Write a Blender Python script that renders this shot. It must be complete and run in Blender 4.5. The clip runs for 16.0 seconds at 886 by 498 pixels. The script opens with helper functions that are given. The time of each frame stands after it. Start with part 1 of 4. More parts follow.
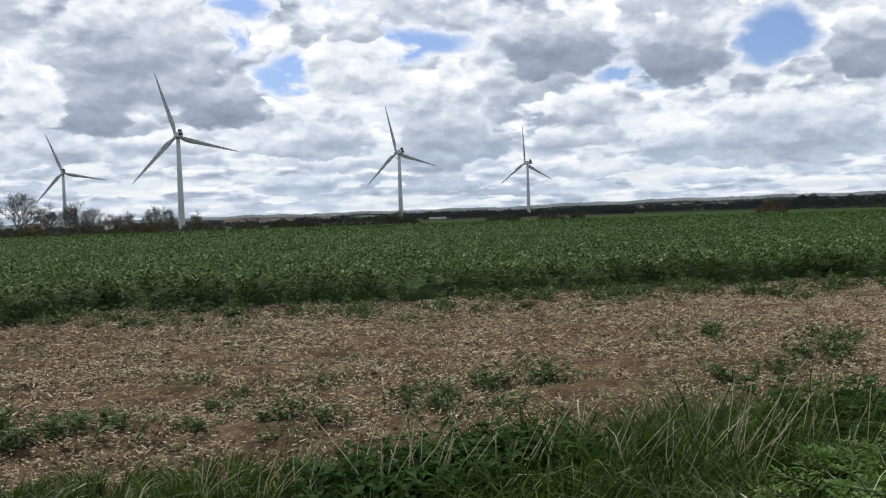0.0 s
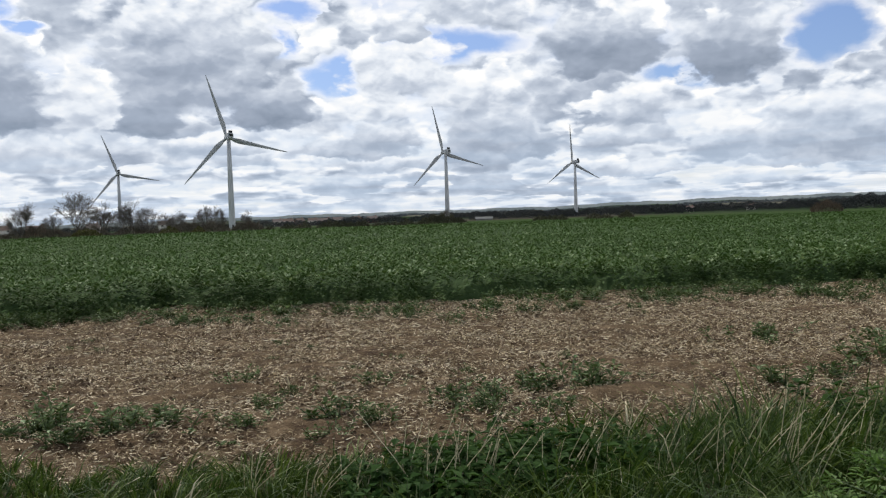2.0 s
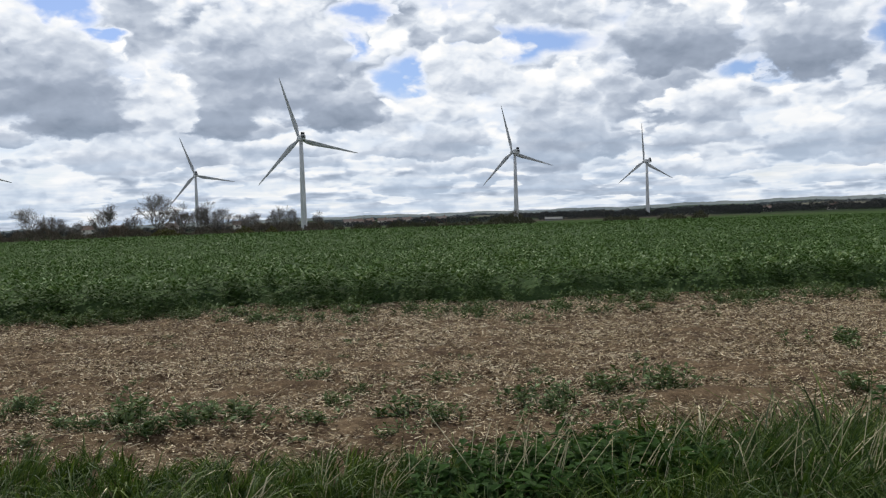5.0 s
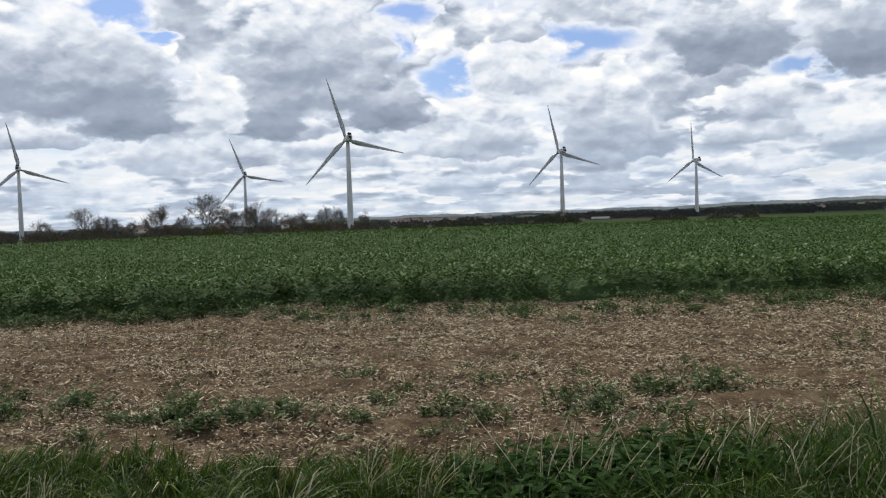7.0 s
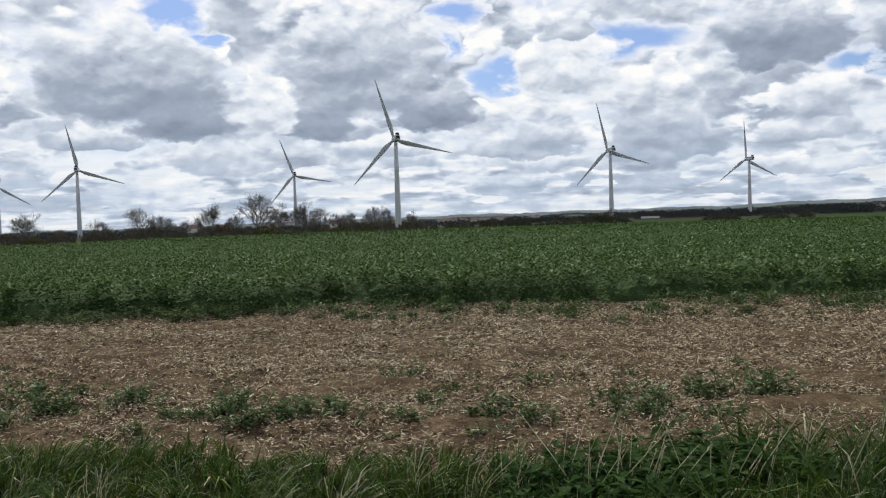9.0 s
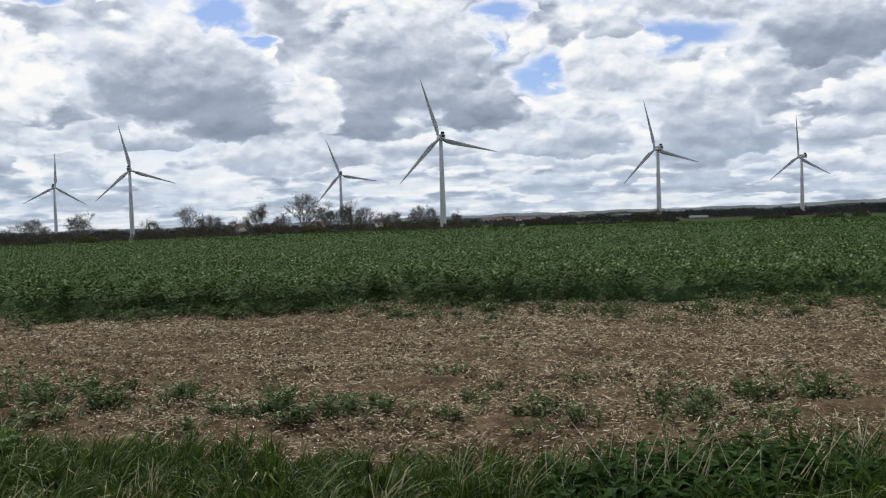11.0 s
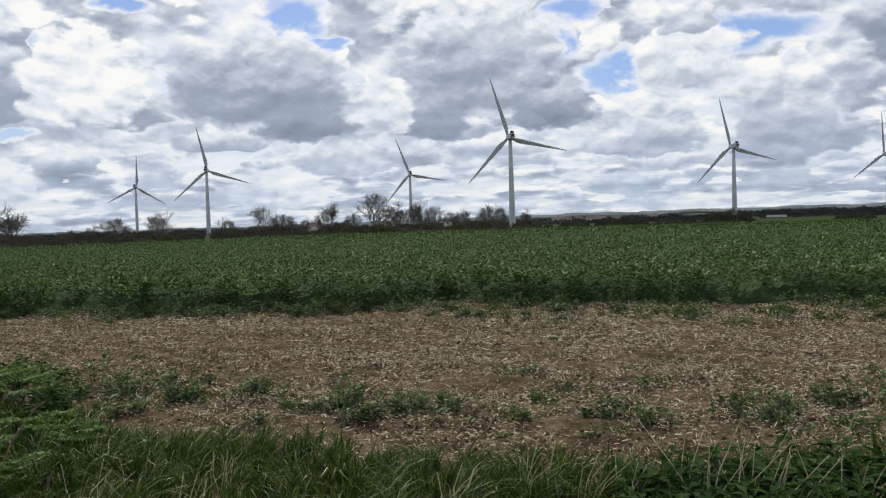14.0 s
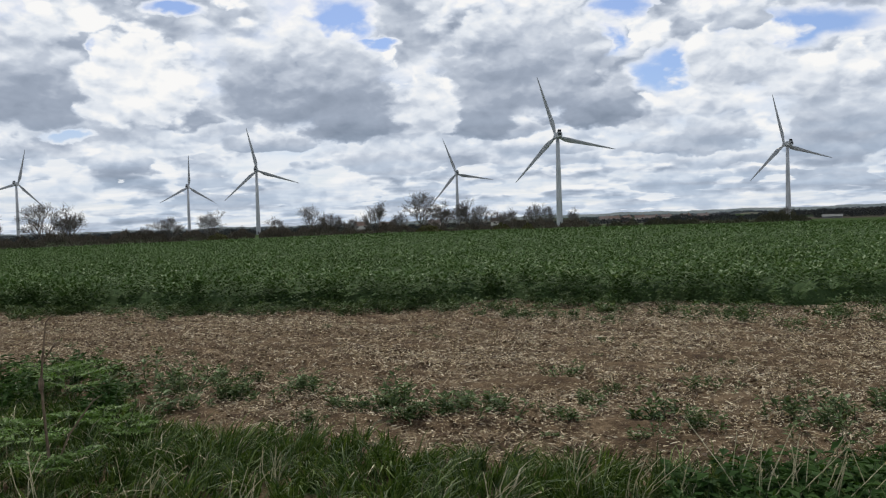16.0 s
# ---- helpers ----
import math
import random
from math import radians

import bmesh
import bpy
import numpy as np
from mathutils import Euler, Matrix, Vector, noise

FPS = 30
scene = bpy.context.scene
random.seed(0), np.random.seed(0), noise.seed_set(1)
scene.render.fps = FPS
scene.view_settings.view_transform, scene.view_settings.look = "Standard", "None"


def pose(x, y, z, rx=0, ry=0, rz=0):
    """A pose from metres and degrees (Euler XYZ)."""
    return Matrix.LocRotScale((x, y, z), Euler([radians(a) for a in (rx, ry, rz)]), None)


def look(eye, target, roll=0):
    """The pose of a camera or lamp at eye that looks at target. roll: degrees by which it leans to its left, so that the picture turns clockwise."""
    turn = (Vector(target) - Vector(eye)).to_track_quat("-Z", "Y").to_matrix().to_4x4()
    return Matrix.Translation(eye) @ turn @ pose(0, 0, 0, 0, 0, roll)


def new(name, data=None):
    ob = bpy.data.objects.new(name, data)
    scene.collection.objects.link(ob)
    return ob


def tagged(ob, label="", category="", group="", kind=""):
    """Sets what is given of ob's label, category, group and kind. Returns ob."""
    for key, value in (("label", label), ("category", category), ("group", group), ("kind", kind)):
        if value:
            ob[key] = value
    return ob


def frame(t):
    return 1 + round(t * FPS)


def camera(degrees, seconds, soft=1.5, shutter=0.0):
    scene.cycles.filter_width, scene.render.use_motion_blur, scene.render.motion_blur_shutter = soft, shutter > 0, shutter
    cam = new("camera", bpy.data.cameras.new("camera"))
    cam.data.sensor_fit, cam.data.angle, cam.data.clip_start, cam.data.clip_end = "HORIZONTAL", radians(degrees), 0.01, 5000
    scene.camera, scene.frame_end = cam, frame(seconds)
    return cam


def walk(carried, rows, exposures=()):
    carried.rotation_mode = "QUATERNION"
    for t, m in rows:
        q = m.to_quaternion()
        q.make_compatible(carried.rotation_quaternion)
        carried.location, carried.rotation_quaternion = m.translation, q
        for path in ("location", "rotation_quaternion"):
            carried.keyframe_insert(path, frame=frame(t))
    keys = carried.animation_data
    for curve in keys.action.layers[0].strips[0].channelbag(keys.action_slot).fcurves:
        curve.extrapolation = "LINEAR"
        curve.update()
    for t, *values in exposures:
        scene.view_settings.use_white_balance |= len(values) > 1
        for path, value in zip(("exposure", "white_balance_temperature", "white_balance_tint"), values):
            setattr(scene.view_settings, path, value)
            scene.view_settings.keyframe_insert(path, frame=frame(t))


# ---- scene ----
EYE = 1.6
cam = camera(56.8, 16.0, soft=1.25)
# seconds, yaw, pitch, roll: a slow pan to the left from one spot at the roadside
ROWS = [
    (0.0, 0.0, -2.48, 1.85), (0.5, 0.82, -2.47, 1.86), (1.0, 1.63, -2.46, 1.88), (1.5, 2.43, -2.44, 1.90),
    (2.0, 3.25, -2.40, 1.90), (2.5, 4.04, -2.38, 1.90), (3.0, 4.82, -2.36, 1.90), (3.5, 5.65, -2.34, 1.90),
    (4.0, 6.46, -2.30, 1.90), (6.5, 10.44, -2.16, 1.89), (7.0, 11.24, -2.14, 1.88), (7.5, 12.05, -2.10, 1.87),
    (8.0, 12.87, -2.08, 1.86), (8.5, 13.71, -2.07, 1.86), (9.0, 14.55, -2.06, 1.86), (11.5, 18.49, -2.01, 1.81),
    (12.0, 19.32, -1.99, 1.78), (12.5, 20.15, -1.98, 1.76), (13.0, 20.98, -1.96, 1.76), (13.5, 21.73, -1.94, 1.76),
    (14.0, 22.50, -1.92, 1.76), (14.5, 23.28, -1.90, 1.76), (15.0, 24.16, -1.88, 1.75), (15.5, 24.96, -1.88, 1.74),
    (16.0, 25.76, -1.87, 1.74),
]
walk(cam, [(t, pose(0, 0, EYE, 90 + pitch, 0, yaw) @ pose(0, 0, 0, 0, 0, -roll)) for t, yaw, pitch, roll in ROWS],
     exposures=[(0.0, -0.06), (7.0, -0.09), (16.0, -0.18)])

# ---- light ----
SUN_AZ, SUN_EL = -28.0, 50.0        # degrees right of straight ahead, degrees up
SUN, SKY, CLOUD = 2.9, 0.10, 1.02
rng = np.random.default_rng(7)


class Nodes:
    """Short way to wire a node tree."""

    def __init__(self, tree):
        self.tree = tree

    def add(self, kind, inputs=(), out=0, operation=None, clamp=False, interpolation=None):
        n = self.tree.nodes.new(kind)
        if operation:
            n.operation = operation
        if clamp:
            n.use_clamp = True
        if interpolation:
            n.interpolation_type = interpolation
        for k, v in dict(inputs).items():
            if isinstance(v, bpy.types.NodeSocket):
                self.tree.links.new(v, n.inputs[k])
            else:
                n.inputs[k].default_value = v
        return n.outputs[out]

    def math(self, op, a, b=0.0, c=0.0, clamp=False):
        return self.add("ShaderNodeMath", {0: a, 1: b, 2: c}, operation=op, clamp=clamp)

    def vec(self, op, a, b=(0, 0, 0), c=(0, 0, 0), out=0):
        return self.add("ShaderNodeVectorMath", {0: a, 1: b, 2: c}, out=out, operation=op)

    def noise(self, vector, scale, detail=4.0, rough=0.55, out=0):
        return self.add("ShaderNodeTexNoise", {"Vector": vector, "Scale": scale, "Detail": detail, "Roughness": rough}, out=out)

    def mix(self, fac, a, b, blend="MIX"):
        n = self.tree.nodes.new("ShaderNodeMix")
        n.data_type, n.blend_type = "RGBA", blend
        for k, v in ((0, fac), (6, a), (7, b)):
            if isinstance(v, bpy.types.NodeSocket):
                self.tree.links.new(v, n.inputs[k])
            else:
                n.inputs[k].default_value = v if k == 0 else (*v[:3], 1.0)
        return n.outputs[2]

    def span(self, v, a, b, c=0.0, d=1.0, smooth=True):
        return self.add("ShaderNodeMapRange", {0: v, 1: a, 2: b, 3: c, 4: d}, interpolation="SMOOTHSTEP" if smooth else "LINEAR")


# heaped clouds, the farthest first: azimuth, height of the level base, half width, rise to the crown, in degrees, and depth
HEAPS_FAR = [(-32.1, 2.1, 2.5, 1.5, 0.2), (9.0, 2.6, 5.4, 1.0, 0.4), (-49.9, 2.6, 2.8, 1.9, 0.25), (21.4, 2.7, 6.8, 1.0, 0.45),
             (-6.2, 3.5, 5.8, 1.0, 0.5), (16.9, 3.8, 4.7, 2.1, 0.6), (25.1, 4.1, 4.5, 1.1, 0.75), (23.1, 4.2, 6.3, 4.7, 0.6),
             (-46.5, 4.2, 2.6, 1.5, 0.65), (-29.7, 4.3, 3.7, 2.5, 0.5), (2.8, 4.5, 2.5, 1.9, 0.85), (-8.5, 4.5, 4.8, 1.4, 0.6),
             (-10.1, 4.6, 5.1, 1.3, 0.5)]
HEAPS_MIDDLE = [(-0.8, 4.7, 3.4, 2.1, 0.7), (9.1, 4.8, 3.8, 1.6, 0.6), (-18.3, 4.8, 4.3, 1.0, 0.5), (-6.7, 5.1, 3.9, 2.0, 0.6),
                (-0.0, 5.1, 4.2, 5.5, 0.65), (-53.3, 5.4, 1.9, 2.1, 0.45), (-37.7, 5.6, 4.1, 1.3, 0.65), (-21.4, 6.2, 3.5, 1.5, 0.65),
                (10.2, 6.5, 3.4, 2.7, 0.5), (-31.9, 6.6, 4.3, 2.7, 1.0), (-22.9, 6.8, 2.9, 2.6, 0.95), (-15.1, 7.1, 3.7, 2.3, 1.0),
                (-8.0, 7.2, 4.3, 1.9, 0.3), (-26.4, 7.6, 2.6, 3.4, 0.35), (0.9, 8.2, 2.4, 2.7, 0.4)]
HEAPS_NEAR = [(-43.5, 7.3, 3.6, 1.9, 0.75), (-1.4, 8.1, 4.3, 2.0, 0.35), (-45.6, 8.7, 4.9, 5.4, 0.2), (-52.2, 8.8, 3.8, 6.1, 0.75),
              (27.1, 8.9, 2.6, 3.4, 0.85), (-34.9, 9.0, 7.6, 5.8, 0.75), (16.4, 9.5, 4.1, 4.0, 0.95), (-5.6, 9.5, 4.6, 3.9, 0.35),
              (-19.7, 10.0, 7.7, 7.1, 0.6), (8.1, 10.5, 4.8, 3.9, 0.9), (-20.8, 11.1, 5.0, 4.5, 0.65), (-5.9, 12.4, 2.3, 1.6, 0.5)]
# breaks of blue: azimuth, elevation, half width, half height, in degrees, and depth
BLUE_GAPS = [(-14.1, 11.8, 1.2, 1.2, 1.0), (-11.2, 9.4, 2.1, 1.0, 1.0), (13.7, 8.9, 3.6, 0.9, 1.0), (22.2, 10.7, 2.5, 1.9, 1.0),
             (-7.8, 8.7, 0.9, 0.8, 1.0), (-9.9, 9.6, 2.3, 1.6, 1.0), (-12.9, 13.9, 2.1, 0.8, 1.0), (-29.7, 12.2, 1.5, 0.4, 1.0),
             (-6.4, 9.2, 1.1, 0.5, 1.0), (-32.3, 13.7, 2.1, 1.4, 1.0), (-43.2, 14.5, 1.9, 0.5, 1.0), (-48.2, 11.5, 0.6, 1.0, 1.0),
             (-9.5, 10.1, 1.7, 1.3, 1.0), (-2.5, 11.5, 5.3, 1.1, 1.0), (-50.4, 6.2, 1.7, 0.3, 1.0)]


def build_sky():
    world = bpy.data.worlds.new("sky")
    scene.world = world
    world.use_nodes = True
    world.node_tree.nodes.clear()
    n = Nodes(world.node_tree)
    d = n.add("ShaderNodeTexCoord", out=0)
    d = n.vec("NORMALIZE", d)
    sep = world.node_tree.nodes.new("ShaderNodeSeparateXYZ")
    world.node_tree.links.new(d, sep.inputs[0])
    x, y, z = sep.outputs
    az = n.math("MULTIPLY", n.math("ARCTAN2", x, y), 57.2958)
    el = n.math("MULTIPLY", n.math("ARCSINE", z), 57.2958)
    ang = n.add("ShaderNodeCombineXYZ", {0: az, 1: n.math("MULTIPLY", el, 1.7), 2: 0.0})
    # ragged, billowing outlines
    big = n.vec("SUBTRACT", n.noise(ang, 0.22, 2.0, 0.5, out=1), (0.5, 0.5, 0.5))
    fine = n.vec("SUBTRACT", n.noise(ang, 0.6, 4.0, 0.52, out=1), (0.5, 0.5, 0.5))
    flat_at = n.add("ShaderNodeCombineXYZ", {0: az, 1: el, 2: 0.0})
    here = n.vec("ADD", flat_at, n.vec("ADD", n.vec("MULTIPLY", big, (3.4, 0.9, 0.0)), n.vec("MULTIPLY", fine, (2.4, 1.1, 0.0))))

    def crowns(up):
        """Rounded heads of cauliflower cloud: 0 in the middle of a head."""
        at = n.vec("ADD", n.vec("ADD", ang, n.vec("MULTIPLY", fine, (1.4, 1.0, 0.0))), up)
        v = n.add("ShaderNodeTexVoronoi", {"Vector": at, "Scale": 0.40, "Detail": 2.6, "Roughness": 0.5, "Lacunarity": 2.2})
        v.node.feature = "SMOOTH_F1"
        v.node.inputs["Smoothness"].default_value = 0.35
        return v

    crown = crowns((0.0, 0.0, 0.0))
    lit = n.math("SUBTRACT", crowns((-0.25, 1.0, 0.0)), crown)
    lump = n.math("MULTIPLY_ADD", n.math("SUBTRACT", crown, 0.42), 0.42, n.vec("DOT_PRODUCT", fine, (0.0, 0.0, 0.30), out=1))

    def breaks(rows):
        total = None
        for a, e, ra, re, s in rows:
            q = n.vec("MULTIPLY_ADD", here, (1 / ra, 1 / re, 0), (-a / ra, -e / re, 0))
            v = n.math("MINIMUM", n.math("MAXIMUM", n.math("MULTIPLY_ADD", n.vec("LENGTH", q, out=1), -1.0 * s, s * 1.3), 0.0), s)
            total = v if total is None else n.math("MAXIMUM", total, v)
        return total

    def heaps(rows, body, cover):
        """Clouds one before the other: a bright, lumpy crown over a level grey base."""
        for a, e, ra, rise, s in rows:
            q = n.vec("MULTIPLY_ADD", here, (1 / ra / 1.12, 1 / rise / 1.12, 0), (-a / ra / 1.12, -e / rise / 1.12, 0))
            dome = n.vec("MAXIMUM", q, n.vec("MULTIPLY", q, (-1.0, -2.2, 0.0)))
            far_out = n.math("ADD", n.vec("LENGTH", dome, out=1), lump)
            mask = n.span(far_out, 1.06, 0.80)
            top = n.vec("DOT_PRODUCT", q, (0.0, 1.0, 0.0), out=1)
            thick = n.math("MULTIPLY_ADD", top, -0.50 * s, 0.31 + 0.49 * s)
            thick = n.math("MULTIPLY_ADD", n.math("MINIMUM", far_out, 1.0), -0.09 * s, n.math("ADD", thick, 0.05 * s))
            body = n.math("MULTIPLY_ADD", n.math("SUBTRACT", thick, body), mask, body)
            cover = n.math("MAXIMUM", cover, mask)
        return body, cover

    gap = breaks(BLUE_GAPS)
    # cells flatten and crowd together towards the horizon
    lift = n.math("MULTIPLY", n.math("LOGARITHM", n.math("ADD", n.math("MAXIMUM", el, 0.0), 2.5), 2.71828), 12.0)
    cells = n.add("ShaderNodeCombineXYZ", {0: n.math("MULTIPLY", az, 0.62), 1: lift, 2: 0.0})
    cells = n.vec("ADD", cells, n.vec("MULTIPLY", fine, (1.0, 0.7, 0.0)))
    low = n.span(el, 1.0, 9.0, 1.0, 0.0)
    near = n.span(el, 3.0, 8.0)

    def both(at_near, at_far):
        """Large cells overhead, small ones towards the horizon."""
        return n.math("MULTIPLY_ADD", n.math("SUBTRACT", at_near, at_far), near, at_far)

    billow = both(n.noise(cells, 0.17, 6.0, 0.56), n.noise(cells, 0.30, 4.0, 0.5))
    above = both(n.noise(n.vec("ADD", cells, (0.3, 1.7, 0.0)), 0.17, 6.0, 0.56), n.noise(n.vec("ADD", cells, (0.2, 1.0, 0.0)), 0.30, 4.0, 0.5))
    heads = n.add("ShaderNodeTexVoronoi", {"Vector": cells, "Scale": 0.30, "Detail": 3.0, "Roughness": 0.5})
    heads.node.feature = "SMOOTH_F1"
    heads.node.inputs["Smoothness"].default_value = 0.7
    puffs = []
    for up in ((0.0, 0.0, 0.0), (0.4, 1.3, 0.0)):
        pair = []
        for size, grow in ((0.26, 1.0), (0.42, 0.62)):
            p = n.add("ShaderNodeTexVoronoi", {"Vector": n.vec("ADD", cells, tuple(c * grow for c in up)), "Scale": size, "Detail": 2.0, "Roughness": 0.5, "Lacunarity": 2.3})
            p.node.feature = "SMOOTH_F1"
            p.node.inputs["Smoothness"].default_value = 0.4
            pair.append(p)
        puffs.append(both(*pair))
    streak = n.noise(n.vec("MULTIPLY", cells, (0.35, 1.0, 1.0)), 0.7, 5.0, 0.55)
    relief = n.math("SUBTRACT", puffs[1], puffs[0])
    # added grey in the unseen sky overhead, to hold down the ambient light
    cover = n.span(el, 15.0, 40.0, 0.0, 0.4)

    def tone(thick):
        """Thin cloud shines, thick cloud is grey."""
        ramp = n.add("ShaderNodeValToRGB", {0: thick})
        cr = ramp.node.color_ramp
        for pos, c in ((0.37, (1.05, 1.045, 1.035)), (0.46, (0.855, 0.90, 0.965)), (0.56, (0.60, 0.66, 0.76)), (0.70, (0.385, 0.445, 0.55)), (0.98, (0.225, 0.275, 0.36))):
            e = cr.elements[0] if pos == 0.37 else cr.elements[-1] if pos == 0.95 else cr.elements.new(pos)
            e.position, e.color = pos, (*c, 1)
        return ramp

    # the higher, softer deck behind, with its gaps
    sheet = n.noise(n.vec("ADD", cells, (31.0, 17.0, 0.0)), 0.16, 4.0, 0.5)
    deep = n.math("MULTIPLY_ADD", n.math("SUBTRACT", sheet, 0.5), 1.1, 0.49)
    deep = n.math("MULTIPLY_ADD", relief, -0.16, deep)
    deep = n.math("MULTIPLY_ADD", gap, -0.66, deep)
    deep = n.math("ADD", deep, cover)
    # the lower heaps in front: level grey undersides, bright crisp heads
    heap = n.math("MULTIPLY_ADD", n.math("SUBTRACT", 0.42, heads), 0.40, billow)
    heap = n.math("MULTIPLY_ADD", gap, -0.30, heap)
    heap = n.math("MULTIPLY_ADD", low, 0.06, heap)
    edge = n.span(heap, 0.345, 0.405)
    shade = n.math("MULTIPLY_ADD", n.math("SUBTRACT", above, 0.5), 1.0, 0.43)
    shade = n.math("MULTIPLY_ADD", relief, -0.62, shade)
    shade = n.math("MULTIPLY_ADD", n.math("SUBTRACT", heap, 0.48), 0.5, shade)
    shade = n.math("ADD", shade, cover)
    edge = n.math("MULTIPLY", edge, n.math("MULTIPLY_ADD", low, -0.1, 1.0))
    body = n.math("MULTIPLY_ADD", n.math("SUBTRACT", shade, deep), edge, deep)
    for rows in (HEAPS_FAR, HEAPS_MIDDLE, HEAPS_NEAR):
        body, edge = heaps(rows, body, edge)
    body = n.math("MULTIPLY_ADD", lit, -0.20, n.math("ADD", body, 0.022))
    body = n.math("MULTIPLY_ADD", n.vec("DOT_PRODUCT", fine, (0.0, 0.0, 1.0), out=1), 0.11, body)
    cloud = n.vec("SCALE", tone(body))
    cloud.node.inputs["Scale"].default_value = CLOUD
    sky = n.add("ShaderNodeTexSky")
    sky.node.sky_type, sky.node.sun_disc = "NISHITA", False
    sky.node.sun_elevation, sky.node.sun_rotation = radians(SUN_EL), radians(SUN_AZ)
    blue = n.vec("SCALE", sky)
    blue.node.inputs["Scale"].default_value = SKY
    blue = n.vec("MULTIPLY", blue, (0.66, 0.80, 1.10))
    thin = n.math("MULTIPLY", n.span(deep, 0.05, 0.53, 0.95, 0.0), n.math("MULTIPLY_ADD", low, -0.6, 1.0))
    thin = n.math("MULTIPLY", thin, n.math("SUBTRACT", 1.0, edge))
    veil = n.math("MULTIPLY", n.span(streak, 0.36, 0.62, 0.10, 0.50), low)
    col = n.mix(thin, n.mix(veil, cloud, (0.54, 0.67, 0.84)), blue)
    bg = n.add("ShaderNodeBackground", {"Color": col, "Strength": 1.0})
    o = world.node_tree.nodes.new("ShaderNodeOutputWorld")
    world.node_tree.links.new(bg, o.inputs[0])


build_sky()
sun = new("sun", bpy.data.lights.new("sun", "SUN"))
sun.data.energy, sun.data.angle, sun.data.color = SUN, radians(5), (1.0, 0.94, 0.84)
a, e = radians(SUN_AZ), radians(SUN_EL)
sun.matrix_world = look((math.sin(a) * math.cos(e) * 50, math.cos(a) * math.cos(e) * 50, math.sin(e) * 50), (0, 0, 0))


# ---- materials ----
def material(name, colors, scale=4.0, rough=0.8, spec=0.3, bump=0.0, bump_scale=30.0, island=0.0, metal=0.0, translucent=0.0, obj_random=0.0):
    """A surface whose colour wanders between two or three tones at two sizes, with fine relief; island: change from piece to piece."""
    m = bpy.data.materials.new(name)
    m.use_nodes = True
    n = Nodes(m.node_tree)
    b = m.node_tree.nodes["Principled BSDF"]
    at = n.add("ShaderNodeNewGeometry")
    v = n.math("MULTIPLY_ADD", n.noise(at, scale, 5.0, 0.6), 0.7, n.math("MULTIPLY", n.noise(at, scale * 7.3, 3.0, 0.6), 0.3))
    v = n.span(v, 0.3, 0.7)
    if island:
        r = n.add("ShaderNodeNewGeometry", out=8)
        v = n.math("ADD", n.math("MULTIPLY", r, island), n.math("MULTIPLY", v, 1 - island))
    if obj_random:
        r = n.add("ShaderNodeObjectInfo", out="Random")
        v = n.math("ADD", n.math("MULTIPLY", r, obj_random), n.math("MULTIPLY", v, 1 - obj_random))
    ramp = n.add("ShaderNodeValToRGB", {0: v})
    cr = ramp.node.color_ramp
    for i, c in enumerate(colors):
        pos = i / (len(colors) - 1)
        el = cr.elements[0] if i == 0 else cr.elements[-1] if i == len(colors) - 1 else cr.elements.new(pos)
        el.position, el.color = pos, (*c, 1)
    m.node_tree.links.new(ramp, b.inputs["Base Color"])
    b.inputs["Roughness"].default_value, b.inputs["Metallic"].default_value = rough, metal
    b.inputs["Specular IOR Level"].default_value = spec
    if bump:
        h = n.add("ShaderNodeBump", {"Strength": bump, "Distance": 0.02, "Height": n.noise(at, bump_scale, 4.0, 0.6)})
        m.node_tree.links.new(h, b.inputs["Normal"])
    if translucent:
        t = n.add("ShaderNodeBsdfTranslucent", {"Color": n.mix(1.0, ramp, (1.25, 1.35, 0.7), "MULTIPLY")})
        mix = n.add("ShaderNodeMixShader", {0: translucent, 1: b.outputs[0], 2: t})
        m.node_tree.links.new(mix, m.node_tree.nodes["Material Output"].inputs["Surface"])
    return m


SOIL = material("stubble_soil", [(0.046, 0.029, 0.020), (0.104, 0.072, 0.043), (0.195, 0.140, 0.087)], 4.5, 0.95, 0.05, 1.0, 38.0)
CROP_SOIL = material("crop_soil", [(0.05, 0.04, 0.025), (0.08, 0.06, 0.04)], 1.2, 0.95, 0.1)
STRAW = material("straw", [(0.10, 0.068, 0.046), (0.215, 0.160, 0.095), (0.58, 0.47, 0.28), (1.0, 0.90, 0.67)], 2.0, 0.6, 0.35, island=0.85)
BEAN = material("bean_leaf", [(0.040, 0.076, 0.024), (0.072, 0.128, 0.038), (0.108, 0.178, 0.058)], 0.35, 0.6, 0.08, island=0.34, translucent=0.10)
STRAY = material("stray_bean_leaf", [(0.040, 0.066, 0.025), (0.068, 0.105, 0.036), (0.115, 0.158, 0.062)], 2.0, 0.6, 0.08, island=0.5, translucent=0.12)
# pale growing tips, brightened further to paint in sunlit flecks
BEAN_PALE = material("bean_tip_highlight", [(0.085, 0.15, 0.05), (0.16, 0.24, 0.10), (0.34, 0.42, 0.25)], 0.5, 0.6, 0.25, island=0.8, translucent=0.16)
STEM = material("bean_stem", [(0.06, 0.10, 0.04), (0.11, 0.14, 0.06)], 4.0, 0.6)
# leaf green darkened for the shade inside the crop
CANOPY_SHADE = material("crop_canopy_shade", [(0.030, 0.054, 0.021), (0.054, 0.088, 0.034), (0.080, 0.122, 0.05)], 1.6, 0.9, 0.05, 1.0, 6.0)
FIELD_SOFT = material("pasture_grass", [(0.042, 0.068, 0.028), (0.06, 0.09, 0.037)], 0.05, 0.95, 0.0)
